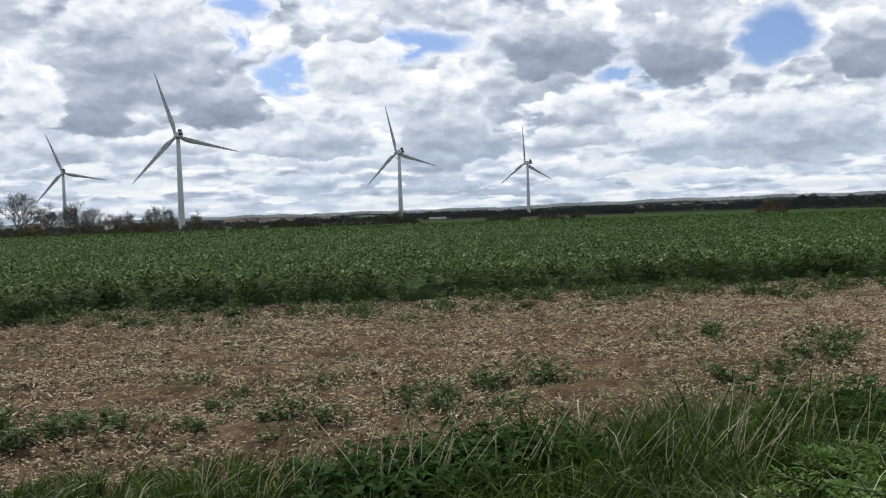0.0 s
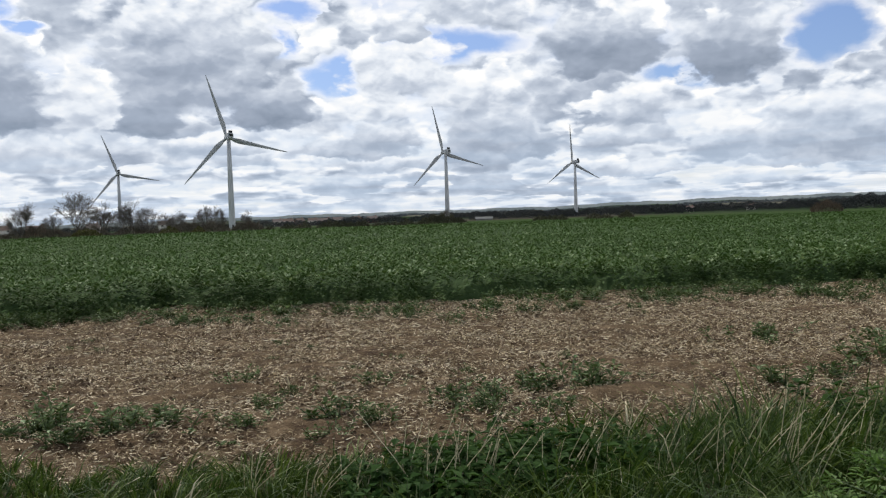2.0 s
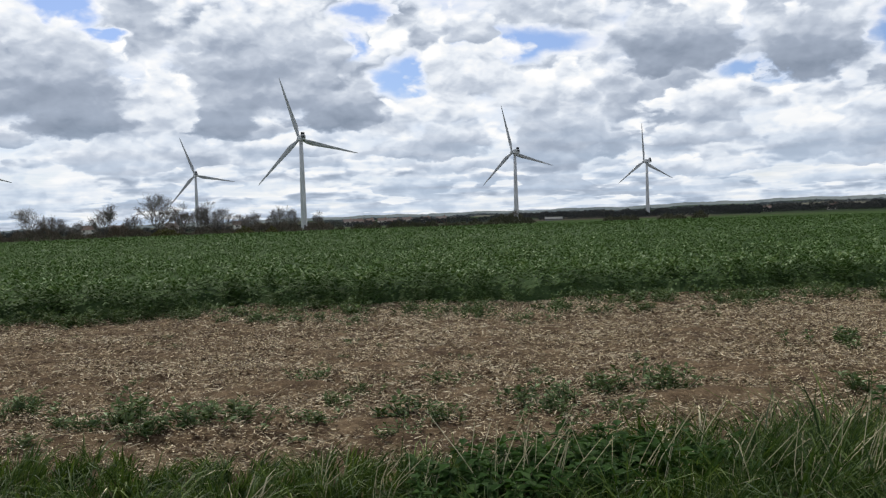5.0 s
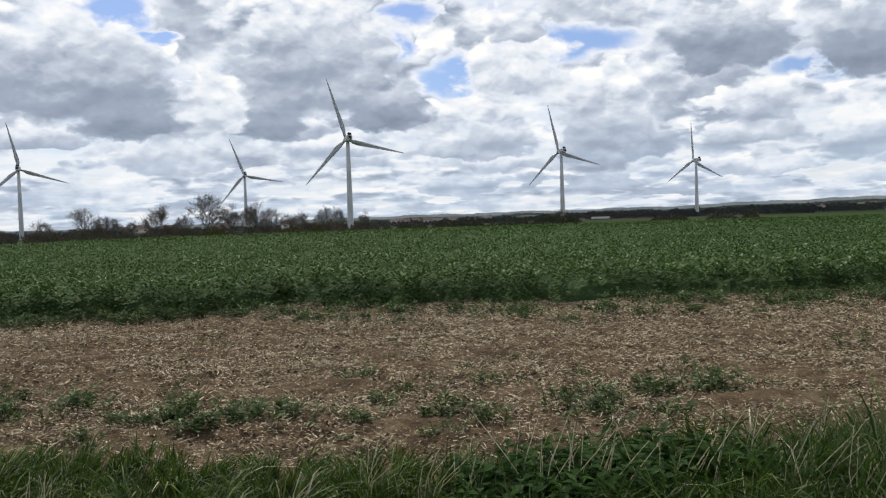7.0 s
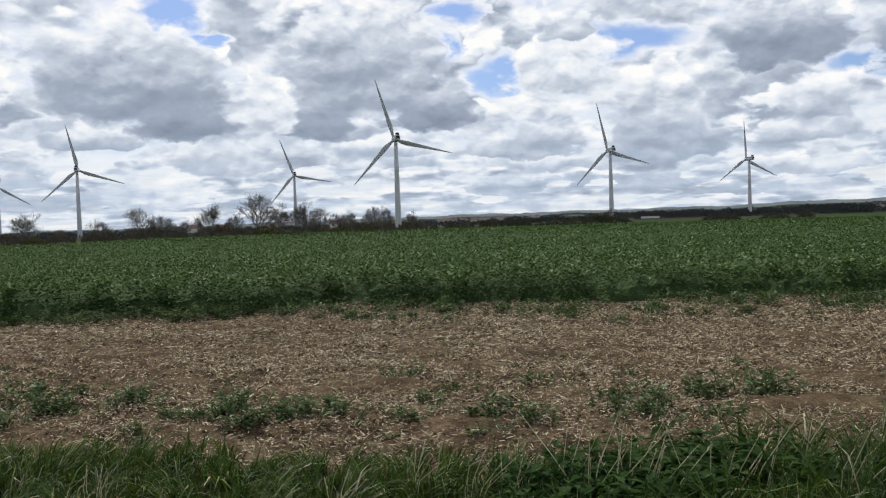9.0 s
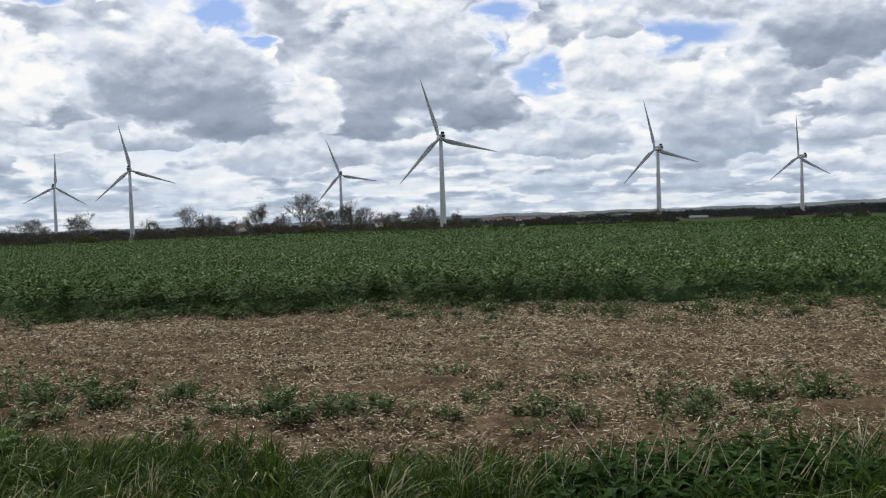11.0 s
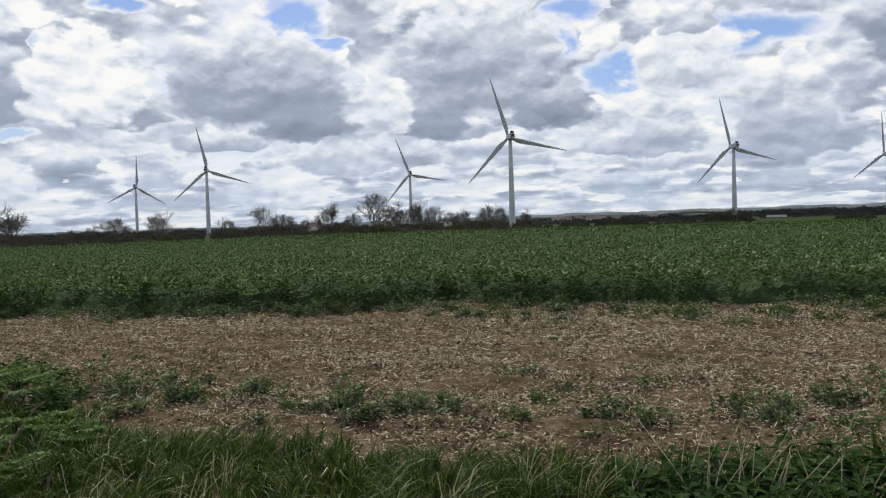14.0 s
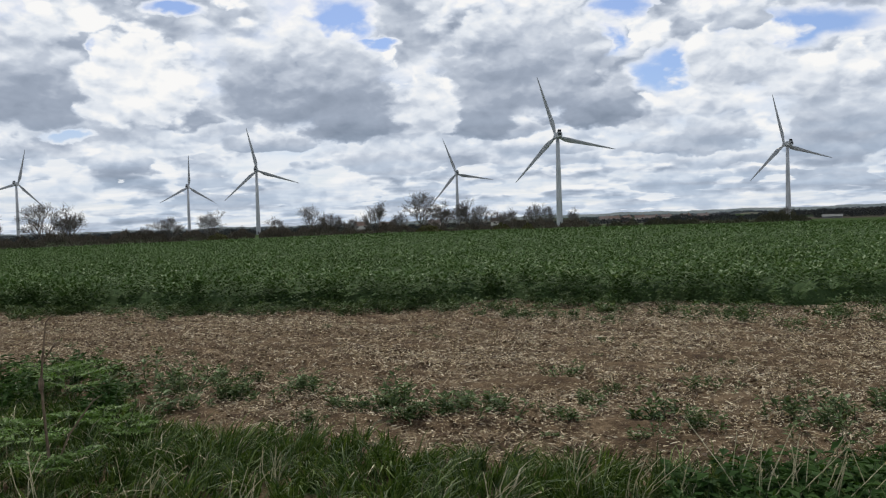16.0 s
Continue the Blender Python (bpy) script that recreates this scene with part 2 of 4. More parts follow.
GRASS = material("verge_grass", [(0.011, 0.027, 0.005), (0.040, 0.078, 0.013), (0.160, 0.215, 0.055)], 1.3, 0.58, 0.22, island=0.75, translucent=0.2)
DRY = material("dry_grass", [(0.40, 0.34, 0.20), (0.74, 0.67, 0.46)], 2.0, 0.6, 0.3, island=0.8)
WEED = material("weed_leaf", [(0.035, 0.085, 0.016), (0.07, 0.145, 0.028), (0.12, 0.22, 0.055)], 2.5, 0.55, 0.25, island=0.6, translucent=0.2)
NETTLE = material("nettle_leaf", [(0.016, 0.042, 0.009), (0.031, 0.072, 0.015), (0.060, 0.115, 0.028)], 2.5, 0.7, 0.08, island=0.6, translucent=0.15)
FERN = material("parsley_leaf", [(0.06, 0.12, 0.022), (0.10, 0.18, 0.036), (0.16, 0.26, 0.065)], 3.0, 0.55, 0.25, island=0.5, translucent=0.2)
STALK = material("dead_stalk", [(0.11, 0.075, 0.05), (0.24, 0.18, 0.12)], 14.0, 0.8)
BARK = material("bark", [(0.09, 0.078, 0.068), (0.15, 0.13, 0.115)], 1.5, 0.9, 0.1, island=0.3)
TWIG = material("bare_twigs", [(0.13, 0.118, 0.108), (0.21, 0.19, 0.175)], 0.8, 0.9, 0.1, island=0.5)
HEDGE = material("hedge_twigs", [(0.065, 0.055, 0.042), (0.14, 0.12, 0.092), (0.24, 0.205, 0.16)], 0.25, 0.9, 0.1, island=0.55)
SCRUB = material("scrub_leaf", [(0.038, 0.042, 0.025), (0.08, 0.08, 0.048), (0.14, 0.13, 0.085)], 0.2, 0.85, 0.15, island=0.5)
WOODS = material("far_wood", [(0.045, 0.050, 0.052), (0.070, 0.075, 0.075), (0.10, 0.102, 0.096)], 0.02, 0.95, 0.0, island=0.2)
# distance haze put into the base colour: paler and bluer than far_wood
HAZY_HILL_WOODS = material("hazy_hill_wood", [(0.10, 0.116, 0.13), (0.125, 0.142, 0.155), (0.16, 0.172, 0.178)], 0.01, 0.95, 0.0, island=0.2)
OLIVE = material("olive_scrub", [(0.075, 0.072, 0.03), (0.12, 0.115, 0.045), (0.17, 0.16, 0.07)], 0.3, 0.9, 0.05, island=0.5)
RUST = material("russet_hedge", [(0.10, 0.078, 0.058), (0.17, 0.13, 0.095)], 0.3, 0.9, 0.1, island=0.5)
WHITE = material("turbine_paint", [(0.46, 0.47, 0.48), (0.54, 0.55, 0.56)], 0.12, 0.42, 0.4)
# turbine_paint darkened to put the blades' backlit shade into the colour
BLADE = material("blade_paint_backlit", [(0.36, 0.37, 0.38), (0.43, 0.44, 0.45)], 0.2, 0.4, 0.4)
DARK = material("dark_vent", [(0.02, 0.02, 0.022), (0.04, 0.04, 0.042)], 1.0, 0.6)
CONCRETE = material("concrete", [(0.32, 0.31, 0.29), (0.44, 0.43, 0.41)], 0.8, 0.9, 0.1)
PLASTER = material("house_render", [(0.52, 0.47, 0.41), (0.72, 0.69, 0.64)], 0.3, 0.9, 0.1, obj_random=0.6)
BRICK = material("house_brick", [(0.24, 0.13, 0.09), (0.34, 0.20, 0.15)], 0.5, 0.9, 0.1, obj_random=0.5)
TILE = material("roof_tile", [(0.14, 0.085, 0.065), (0.20, 0.17, 0.16)], 0.6, 0.85, 0.1, obj_random=0.7)
GLASS = material("window_pane", [(0.02, 0.025, 0.03), (0.05, 0.055, 0.06)], 1.0, 0.1, 0.5)
CLAD = material("barn_cladding", [(0.15, 0.155, 0.15), (0.22, 0.225, 0.22)], 0.4, 0.9, 0.0)


def farmland():
    """Distant fields as a patchwork of grass, young corn, plough and stubble."""
    m = bpy.data.materials.new("farmland")
    m.use_nodes = True
    n = Nodes(m.node_tree)
    b = m.node_tree.nodes["Principled BSDF"]
    at = n.add("ShaderNodeNewGeometry")
    q = n.vec("ADD", n.vec("MULTIPLY", at, (1, 0.55, 0)), n.vec("SCALE", n.noise(at, 0.004, 2.0, 0.5, out=1)))
    q.node.inputs[1].links[0].from_node.inputs["Scale"].default_value = 60.0
    cell = n.add("ShaderNodeTexVoronoi", {"Vector": q, "Scale": 0.0042, "Randomness": 0.9}, out=1)
    pick = n.add("ShaderNodeSeparateColor", {0: cell})
    ramp = n.add("ShaderNodeValToRGB", {0: pick})
    cr = ramp.node.color_ramp
    cr.interpolation = "CONSTANT"
    for i, c in enumerate([(0.042, 0.06, 0.034), (0.035, 0.054, 0.028), (0.075, 0.07, 0.056), (0.05, 0.072, 0.038), (0.13, 0.13, 0.105), (0.045, 0.055, 0.04)]):
        el = cr.elements[0] if i == 0 else cr.elements[-1] if i == 5 else cr.elements.new(i / 6)
        el.position, el.color = i / 6, (*c, 1)
    v = n.span(n.noise(at, 0.06, 5.0, 0.6), 0.3, 0.7, 0.75, 1.2)
    col = n.mix(1.0, ramp, n.add("ShaderNodeCombineColor", {0: v, 1: v, 2: v}), "MULTIPLY")
    m.node_tree.links.new(col, b.inputs["Base Color"])
    b.inputs["Roughness"].default_value, b.inputs["Specular IOR Level"].default_value = 1.0, 0.0
    return m


FARM = farmland()


# ---- mesh helpers ----
def mesh_of(name, verts, faces, mats, index=None, smooth=False):
    """A mesh from a vertex array and an array (or several arrays) of equal-sized faces."""
    me = bpy.data.meshes.new(name)
    faces = faces if isinstance(faces, list) else [faces]
    verts = np.asarray(verts, dtype=np.float32).reshape(-1, 3)
    loops = np.concatenate([np.asarray(f).ravel() for f in faces]).astype(np.int32)
    totals = np.concatenate([np.full(len(f), np.shape(f)[1]) for f in faces]).astype(np.int32)
    me.vertices.add(len(verts))
    me.vertices.foreach_set("co", verts.ravel())
    me.loops.add(len(loops))
    me.loops.foreach_set("vertex_index", loops)
    me.polygons.add(len(totals))
    me.polygons.foreach_set("loop_start", (np.cumsum(totals) - totals).astype(np.int32))
    me.polygons.foreach_set("loop_total", totals)
    for m in mats if isinstance(mats, (list, tuple)) else [mats]:
        me.materials.append(m)
    if index is not None:
        me.polygons.foreach_set("material_index", np.asarray(index, dtype=np.int32))
    me.polygons.foreach_set("use_smooth", np.full(len(totals), smooth))
    me.update(calc_edges=True)
    me.validate()
    return me


def part(name, me, parent, label=""):
    ob = new(name, me)
    ob.parent = parent
    return tagged(ob, label)


def unit(v):
    return v / np.maximum(np.linalg.norm(v, axis=-1, keepdims=True), 1e-9)


def leaf_quads(at, along, length, width, fold=0.25):
    """Pointed leaves: at and along are N x 3, each leaf one folded quad."""
    along = unit(along)
    side = unit(np.cross(along, np.array([0.05, 0.03, 1.0])))
    up = np.cross(side, along)
    length, width = np.broadcast_to(length, len(at))[:, None], np.broadcast_to(width, len(at))[:, None]
    mid = at + along * length * 0.45
    v = np.stack([at, mid + side * width / 2 + up * width * fold, at + along * length, mid - side * width / 2 + up * width * fold], 1)
    return v.reshape(-1, 3), np.arange(len(at) * 4).reshape(-1, 4)


def blade_strips(at, lean, height, width, droop, seg=4):
    """Grass blades: strips that rise, taper and bend over along lean (N x 2)."""
    n = len(at)
    s = np.linspace(0, 1, seg + 1)[None, :, None]
    lean3 = np.concatenate([lean, np.zeros((n, 1))], 1)[:, None, :]
    up = np.array([0, 0, 1.0])[None, None, :]
    h, dr = height[:, None, None], droop[:, None, None]
    spine = at[:, None, :] + up * h * (s - dr * 0.55 * s ** 2.6) + lean3 * h * (0.35 * s + dr * s ** 2.2)
    turn = rng.uniform(0, math.pi, n)
    side = np.stack([np.cos(turn), np.sin(turn) * 0.6, np.zeros(n)], 1)[:, None, :] * (width[:, None, None] / 2)
    w = (1 - s ** 1.8) * 0.94 + 0.06
    v = np.stack([spine - side * w, spine + side * w], 2).reshape(n, -1, 3)
    k = np.arange(seg)
    f = np.stack([2 * k, 2 * k + 1, 2 * k + 3, 2 * k + 2], 1)[None] + (np.arange(n) * (2 * seg + 2))[:, None, None]
    return v.reshape(-1, 3), f.reshape(-1, 4)


def rods(a, b, ra, rb, sides=3):
    """Tapered prisms from a to b."""
    a, b = np.asarray(a, float), np.asarray(b, float)
    d = unit(b - a)
    ref = np.where(np.abs(d[:, 2:3]) > 0.9, np.array([[1.0, 0, 0]]), np.array([[0, 0, 1.0]]))
    u = unit(np.cross(d, ref))
    w = np.cross(d, u)
    ang = np.arange(sides) * 2 * math.pi / sides
    ring = u[:, None] * np.cos(ang)[None, :, None] + w[:, None] * np.sin(ang)[None, :, None]
    v = np.concatenate([a[:, None] + ring * np.reshape(ra, (-1, 1, 1)), b[:, None] + ring * np.reshape(rb, (-1, 1, 1))], 1)
    k = np.arange(sides)
    f = np.stack([k, (k + 1) % sides, sides + (k + 1) % sides, sides + k], 1)[None] + (np.arange(len(a)) * 2 * sides)[:, None, None]
    return v.reshape(-1, 3), f.reshape(-1, 4)


def merge(*pairs):
    vs, fs, n = [], [], 0
    for v, f in pairs:
        vs.append(v)
        fs.append(f + n)
        n += len(v)
    return np.concatenate(vs), np.concatenate(fs)


def lathe(profile, sides=24):
    """Closed turned shape round z from (radius, height) pairs."""
    ang = np.arange(sides) * 2 * math.pi / sides
    v = np.concatenate([np.stack([r * np.cos(ang), r * np.sin(ang), np.full(sides, h)], 1) for r, h in profile])
    k = np.arange(sides)
    f = np.concatenate([np.stack([i * sides + k, i * sides + (k + 1) % sides, (i + 1) * sides + (k + 1) % sides, (i + 1) * sides + k], 1) for i in range(len(profile) - 1)])
    return v, f


def box_bm(size, at=(0, 0, 0), bevel=0.0):
    bm = bmesh.new()
    bmesh.ops.create_cube(bm, size=1.0, matrix=Matrix.Translation(at) @ Matrix.Diagonal((*size, 1)))
    if bevel:
        bmesh.ops.bevel(bm, geom=list(bm.edges), offset=bevel, segments=2, affect="EDGES")
    return bm


def bm_mesh(name, bm, mat, smooth=False):
    me = bpy.data.meshes.new(name)
    bm.to_mesh(me)
    bm.free()
    me.materials.append(mat)
    for p in me.polygons:
        p.use_smooth = smooth
    return me


def wave(x, y, seed=0.0):
    """Cheap smooth wobble of a plane, about -1 to 1."""
    return (np.sin(x * 1.0 + 1.7 * np.sin(y * 0.83 + seed) + seed) + np.sin(y * 1.31 + 1.3 * np.sin(x * 0.71 - seed) + 2.1 * seed)
            + 0.6 * np.sin(x * 2.3 - y * 1.9 + seed * 3)) / 2.6


# ---- the lie of the land ----
def ridge_tilt(az):
    return np.interp(az, [-180, -60, -48, -33, -15, 3, 12, 20, 30, 180], [0.05, 0.03, 0.05, 0.10, 0.30, 0.33, 0.5, 0.54, 0.56, 0.3])


def land(x, y):
    """Height of the ground without clods."""
    x, y = np.asarray(x, float), np.asarray(y, float)
    d = np.hypot(x, y)
    az = np.degrees(np.arctan2(x, y))
    z = np.interp(d, [0, 20, 60, 250, 900, 1300], [0, 0, -0.25, -1.9, -5.0, -5.0])
    z = z - 0.9 * np.clip((-az - 30) / 22, 0, 1) * np.clip((az + 120) / 20, 0, 1) * np.clip((d - 20) / 230, 0, 1)
    rise = np.clip((d - 1300) / 1900, 0, 1)
    rise = rise * rise * (3 - 2 * rise)
    top = 1.6 + 3200 * np.tan(np.radians(ridge_tilt(az))) + 2.2 * np.sin(az * 0.9) + 1.4 * np.sin(az * 2.3 + 1)
    return z + rise * (top - 8.0) - np.clip((d - 3200) / 1500, 0, 1) * 30


def crop_edge(x):
    """Where the standing crop begins, as y for each x."""
    e = np.interp(x, [-30, -16.4, -11.2, -7.2, -6.3, -0.4, 2.0, 10.0, 20.0], [8.2, 11.0, 12.1, 13.4, 14.6, 14.8, 15.7, 16.5, 17.1])
    return e + 0.22 * np.sin(np.asarray(x) * 1.9) + 0.14 * np.sin(np.asarray(x) * 4.3 + 1)


def verge_edge(x):
    """Where the grass verge ends, as y for each x."""
    e = np.interp(x, [-12, -7.5, -6.2, -4.6, -3.0, -1.2, -0.4, 1.0, 3.0, 8.0], [5.6, 5.5, 5.15, 4.9, 4.95, 4.95, 5.1, 5.4, 5.65, 5.8])
    return e + 0.10 * np.sin(np.asarray(x) * 3.1) + 0.07 * np.sin(np.asarray(x) * 7.7)


def build_ground():
    fx = np.arange(-15.0, 9.01, 0.10)
    fy = np.arange(4.2, 15.6, 0.09)
    out = np.geomspace(0.08, 4700, 90)
    xs = np.concatenate([-15.0 - out[::-1], fx, fx[-1] + out])
    ys = np.concatenate([4.2 - out[::-1], fy, fy[-1] + out])
    X, Y = np.meshgrid(xs, ys)
    Z = land(X, Y)
    near = np.clip((20 - np.hypot(X + 3, Y - 9)) / 6, 0, 1)
    clod = rng.normal(0, 1, X.shape)
    k = (clod + np.roll(clod, 1, 0) + np.roll(clod, 1, 1) + np.roll(clod, (1, 1), (0, 1))) / 4
    k2 = sum(np.roll(np.roll(clod, i, 0), j, 1) for i in range(-3, 4) for j in range(-3, 4)) / 7
    Z = Z + near * (0.014 * k + 0.018 * k2 + 0.035 * wave(X * 1.1, Y * 2.6, 1.0) * 0.5 + 0.010 * np.sin((Y - 0.18 * X) * 2 * math.pi / 0.52))
    ny, nx = X.shape
    i = (np.arange(ny - 1)[:, None] * nx + np.arange(nx - 1)[None]).ravel()
    f = np.stack([i, i + 1, i + nx + 1, i + nx], 1)
    cx, cy = (xs[:-1] + xs[1:]) / 2, (ys[:-1] + ys[1:]) / 2
    CX, CY = np.meshgrid(cx, cy)
    idx = np.where(np.hypot(CX, CY) > 252, np.where(np.hypot(CX, CY) < 620, 3, 2), np.where(CY > crop_edge(CX) + 0.3, 1, 0))
    me = mesh_of("ground", np.stack([X, Y, Z], -1).reshape(-1, 3), f, [SOIL, CROP_SOIL, FARM, FIELD_SOFT], idx.ravel(), True)
    tagged(new("ground", me), "bare reddish-brown stubble soil running out to patchwork farmland", "ground", kind="structure")


build_ground()


# ---- wind turbines ----
WIND = -31.0            # compass way the rotors face, degrees right of straight ahead


def blade_mesh():
    """A tapered, twisted blade along +z from the hub, chord along x."""
    rows = []
    sec = 12
    ang = np.arange(sec) * 2 * math.pi / sec
    for s, chord, thick, twist in ((0.0, 1.8, 1.8, 60), (0.05, 1.85, 1.75, 40), (0.12, 2.9, 1.1, 20), (0.2, 3.3, 0.75, 13), (0.35, 2.6, 0.5, 8),
                                   (0.55, 1.9, 0.32, 4), (0.75, 1.3, 0.2, 2), (0.92, 0.75, 0.12, 0), (0.985, 0.4, 0.07, 0), (1.0, 0.08, 0.03, 0)):
        t = radians(twist)
        cx, cy = np.cos(ang) * chord / 2 + chord * 0.16 * min(1, s * 8), np.sin(ang) * thick / 2
        rows.append(np.stack([cx * math.cos(t) - cy * math.sin(t), cx * math.sin(t) + cy * math.cos(t) - 1.2 * s * s, np.full(sec, 1.0 + 40.0 * s)], 1))
    k = np.arange(sec)
    f = np.concatenate([np.stack([i * sec + k, i * sec + (k + 1) % sec, (i + 1) * sec + (k + 1) % sec, (i + 1) * sec + k], 1) for i in range(len(rows) - 1)])
    return mesh_of("blade", np.concatenate(rows), f, BLADE, smooth=True)


BLADE_MESH = blade_mesh()
NACELLE = bm_mesh("nacelle", box_bm((3.3, 10.2, 3.6), (0, -1.6, 0.2), 0.5), WHITE)
HUB_V, HUB_F = lathe([(0.02, 2.3), (0.7, 2.1), (1.3, 1.5), (1.65, 0.5), (1.7, -0.8), (1.5, -1.4), (0.02, -1.4)], 20)
HUB_MESH = mesh_of("hub", np.stack([HUB_V[:, 0], HUB_V[:, 2], HUB_V[:, 1]], 1), HUB_F[:, ::-1], WHITE, smooth=True)
VENT = bm_mesh("vent", box_bm((1.9, 0.12, 1.5), (0, -6.76, 0.5), 0.04), DARK)
COOLER = bm_mesh("cooler", box_bm((2.4, 0.8, 1.5), (0, -5.4, 2.65), 0.1), DARK)
MAST = mesh_of("wind_vane", *rods([(0.5, -4.4, 1.9), (-0.5, -4.4, 1.9), (-0.7, -4.4, 3.6)], [(0.5, -4.4, 3.7), (-0.5, -4.4, 3.7), (0.7, -4.4, 3.6)], [0.06] * 3, [0.05] * 3, 6), DARK)
DOOR = bm_mesh("tower_door", box_bm((1.0, 0.1, 2.2), (0, 0, 0), 0.02), DARK)


def wind_turbine(az, dist, hub_tilt, first):
    """One turbine; hub_tilt: the hub's height over the eye's level in degrees; first: the lean of its first blade from upright, clockwise as seen from the road."""
    x, y = dist * math.sin(radians(az)), dist * math.cos(radians(az))
    g = float(land(x, y)) - 0.15
    hub = EYE + dist * math.tan(radians(hub_tilt)) - g
    root = new("wind_turbine")
    root.matrix_world = pose(x, y, g, 0, 0, -WIND)
    tagged(root, "white three-bladed wind turbine standing beyond the bean field", "wind turbine", "wind farm turbines")
    H = hub - 1.7
    v, f = lathe([(2.05, 0.4), (2.02, 2), (1.82, H * 0.33), (1.85, H * 0.333), (1.82, H * 0.336), (1.5, H * 0.66), (1.53, H * 0.663), (1.5, H * 0.666), (1.15, H), (0.02, H)], 32)
    part("tower", mesh_of("tower", v, f, WHITE, smooth=True), root)
    v, f = lathe([(3.6, -1.0), (3.6, 0.35), (3.5, 0.45), (0.02, 0.45)], 32)
    part("foundation", mesh_of("foundation", v, f, CONCRETE), root, "round concrete foundation")
    d = part("tower_door", DOOR, root)
    d.matrix_local = pose(0, -2.14, 1.9)
    n = part("nacelle", NACELLE, root)
    n.matrix_local = pose(0, 0, hub, 0, 0, 0)
    for nm, me in (("vent", VENT), ("cooler", COOLER), ("wind_vane", MAST)):
        part(nm, me, n, "dark " + nm.replace("_", " "))
    rotor = part("hub", HUB_MESH, root)
    rotor.matrix_local = pose(0, 4.6, hub)
    for k in range(3):
        b = part("blade", BLADE_MESH, rotor, "slim tapered grey-white blade" if k == 0 else "")
        b.matrix_local = pose(0, 0.2, 0, 0, first + 120 * k, 0)


for az, dist, tilt, first in ((6.05, 905, 3.31, -4), (-2.85, 703, 4.34, -14), (-17.6, 543, 5.70, -17), (-24.65, 885, 3.35, -20),
                              (-38.4, 785, 3.91, -12), (-42.9, 1090, 2.85, 2), (-53.1, 1060, 3.17, 14)):
    wind_turbine(az, dist, tilt, first)


# ---- trees, hedges and woods ----
def at_polar(az, dist):
    return dist * math.sin(radians(az)), dist * math.cos(radians(az))


def tree_meshes(seed, spread=0.5, levels=4):
    """A leafless tree 10 m tall: trunk and limbs, and a crown of twigs."""
    r = random.Random(seed)
    thick, thin = [], []

    def grow(p, d, length, rad, lvl):
        steps = 3
        for i in range(steps):
            d = (d + Vector((r.gauss(0, 0.13), r.gauss(0, 0.13), r.gauss(0.09, 0.07)))).normalized()
            q = p + d * length / steps
            (thick if lvl < 3 else thin).append((p[:], q[:], rad, rad * 0.88))
            rad *= 0.88
            p = q
            if lvl >= 1:
                shoot(p, d, length * r.uniform(0.5, 0.9) * (1.3 if lvl == levels else 1.0), rad * 0.45, lvl + 2)
        if lvl >= levels:
            return
        a0 = r.uniform(0, 6.28)
        if lvl == 0:
            # a leader and a ring of limbs that fill a rounded crown
            for k in range(8):
                open_ = 0.12 if k == 0 else r.uniform(0.35, 0.55 + spread * 1.2)
                grow(p - d * r.uniform(0.0, 0.7) * (k > 2), turned(d, a0 + k * 2.4, open_), 3.0 * (1.05 - 0.42 * open_) * r.uniform(0.85, 1.1), rad * r.uniform(0.5, 0.7), 1)
            return
        kids = r.choice((2, 3))
        for k in range(kids):
            grow(p, turned(d, a0 + k * 6.283 / kids + r.gauss(0, 0.35), spread * r.uniform(0.6, 1.6)), length * r.uniform(0.56, 0.76), rad * r.uniform(0.6, 0.8), lvl + 1)

    def turned(d, a, open_):
        side = Matrix.Rotation(a, 3, d) @ d.orthogonal().normalized()
        return (d * math.cos(open_) + side * math.sin(open_)).normalized()

    def shoot(p, d, length, rad, lvl):
        """A side twig that forks twice."""
        d = turned(d, r.uniform(0, 6.28), r.uniform(0.5, 1.0))
        q = p + d * length
        thin.append((p[:], q[:], rad, rad * 0.6))
        for _ in range(2 if lvl < levels + 1 else 1):
            e = turned(d, r.uniform(0, 6.28), r.uniform(0.3, 0.8))
            thin.append((q[:], (q + e * length * r.uniform(0.5, 0.9))[:], rad * 0.6, rad * 0.4))
            e = turned(d, r.uniform(0, 6.28), r.uniform(0.4, 0.9))
            m = p + d * length * 0.55
            thin.append((m[:], (m + e * length * r.uniform(0.4, 0.7))[:], rad * 0.6, rad * 0.4))

    grow(Vector((0, 0, -0.3)), Vector((0, 0, 1)), 1.7, 0.24, 0)
    out = []
    top = max(s[1][2] for s in thin)
    k = 10.0 / top
    for segs, mat, nm, lo in ((thick, BARK, "trunk", 0.06), (thin, TWIG, "crown", 0.024)):
        a = np.array([s[0] for s in segs]) * k
        b = np.array([s[1] for s in segs]) * k
        ra, rb = np.maximum([s[2] for s in segs], lo), np.maximum([s[3] for s in segs], lo)
        out.append(mesh_of(nm, *rods(a, b, ra, rb, 5 if nm == "trunk" else 3), mat))
    return out


TREES = [tree_meshes(s, sp) for s, sp in ((3, 0.40), (11, 0.34), (23, 0.44), (35, 0.30), (47, 0.40))]


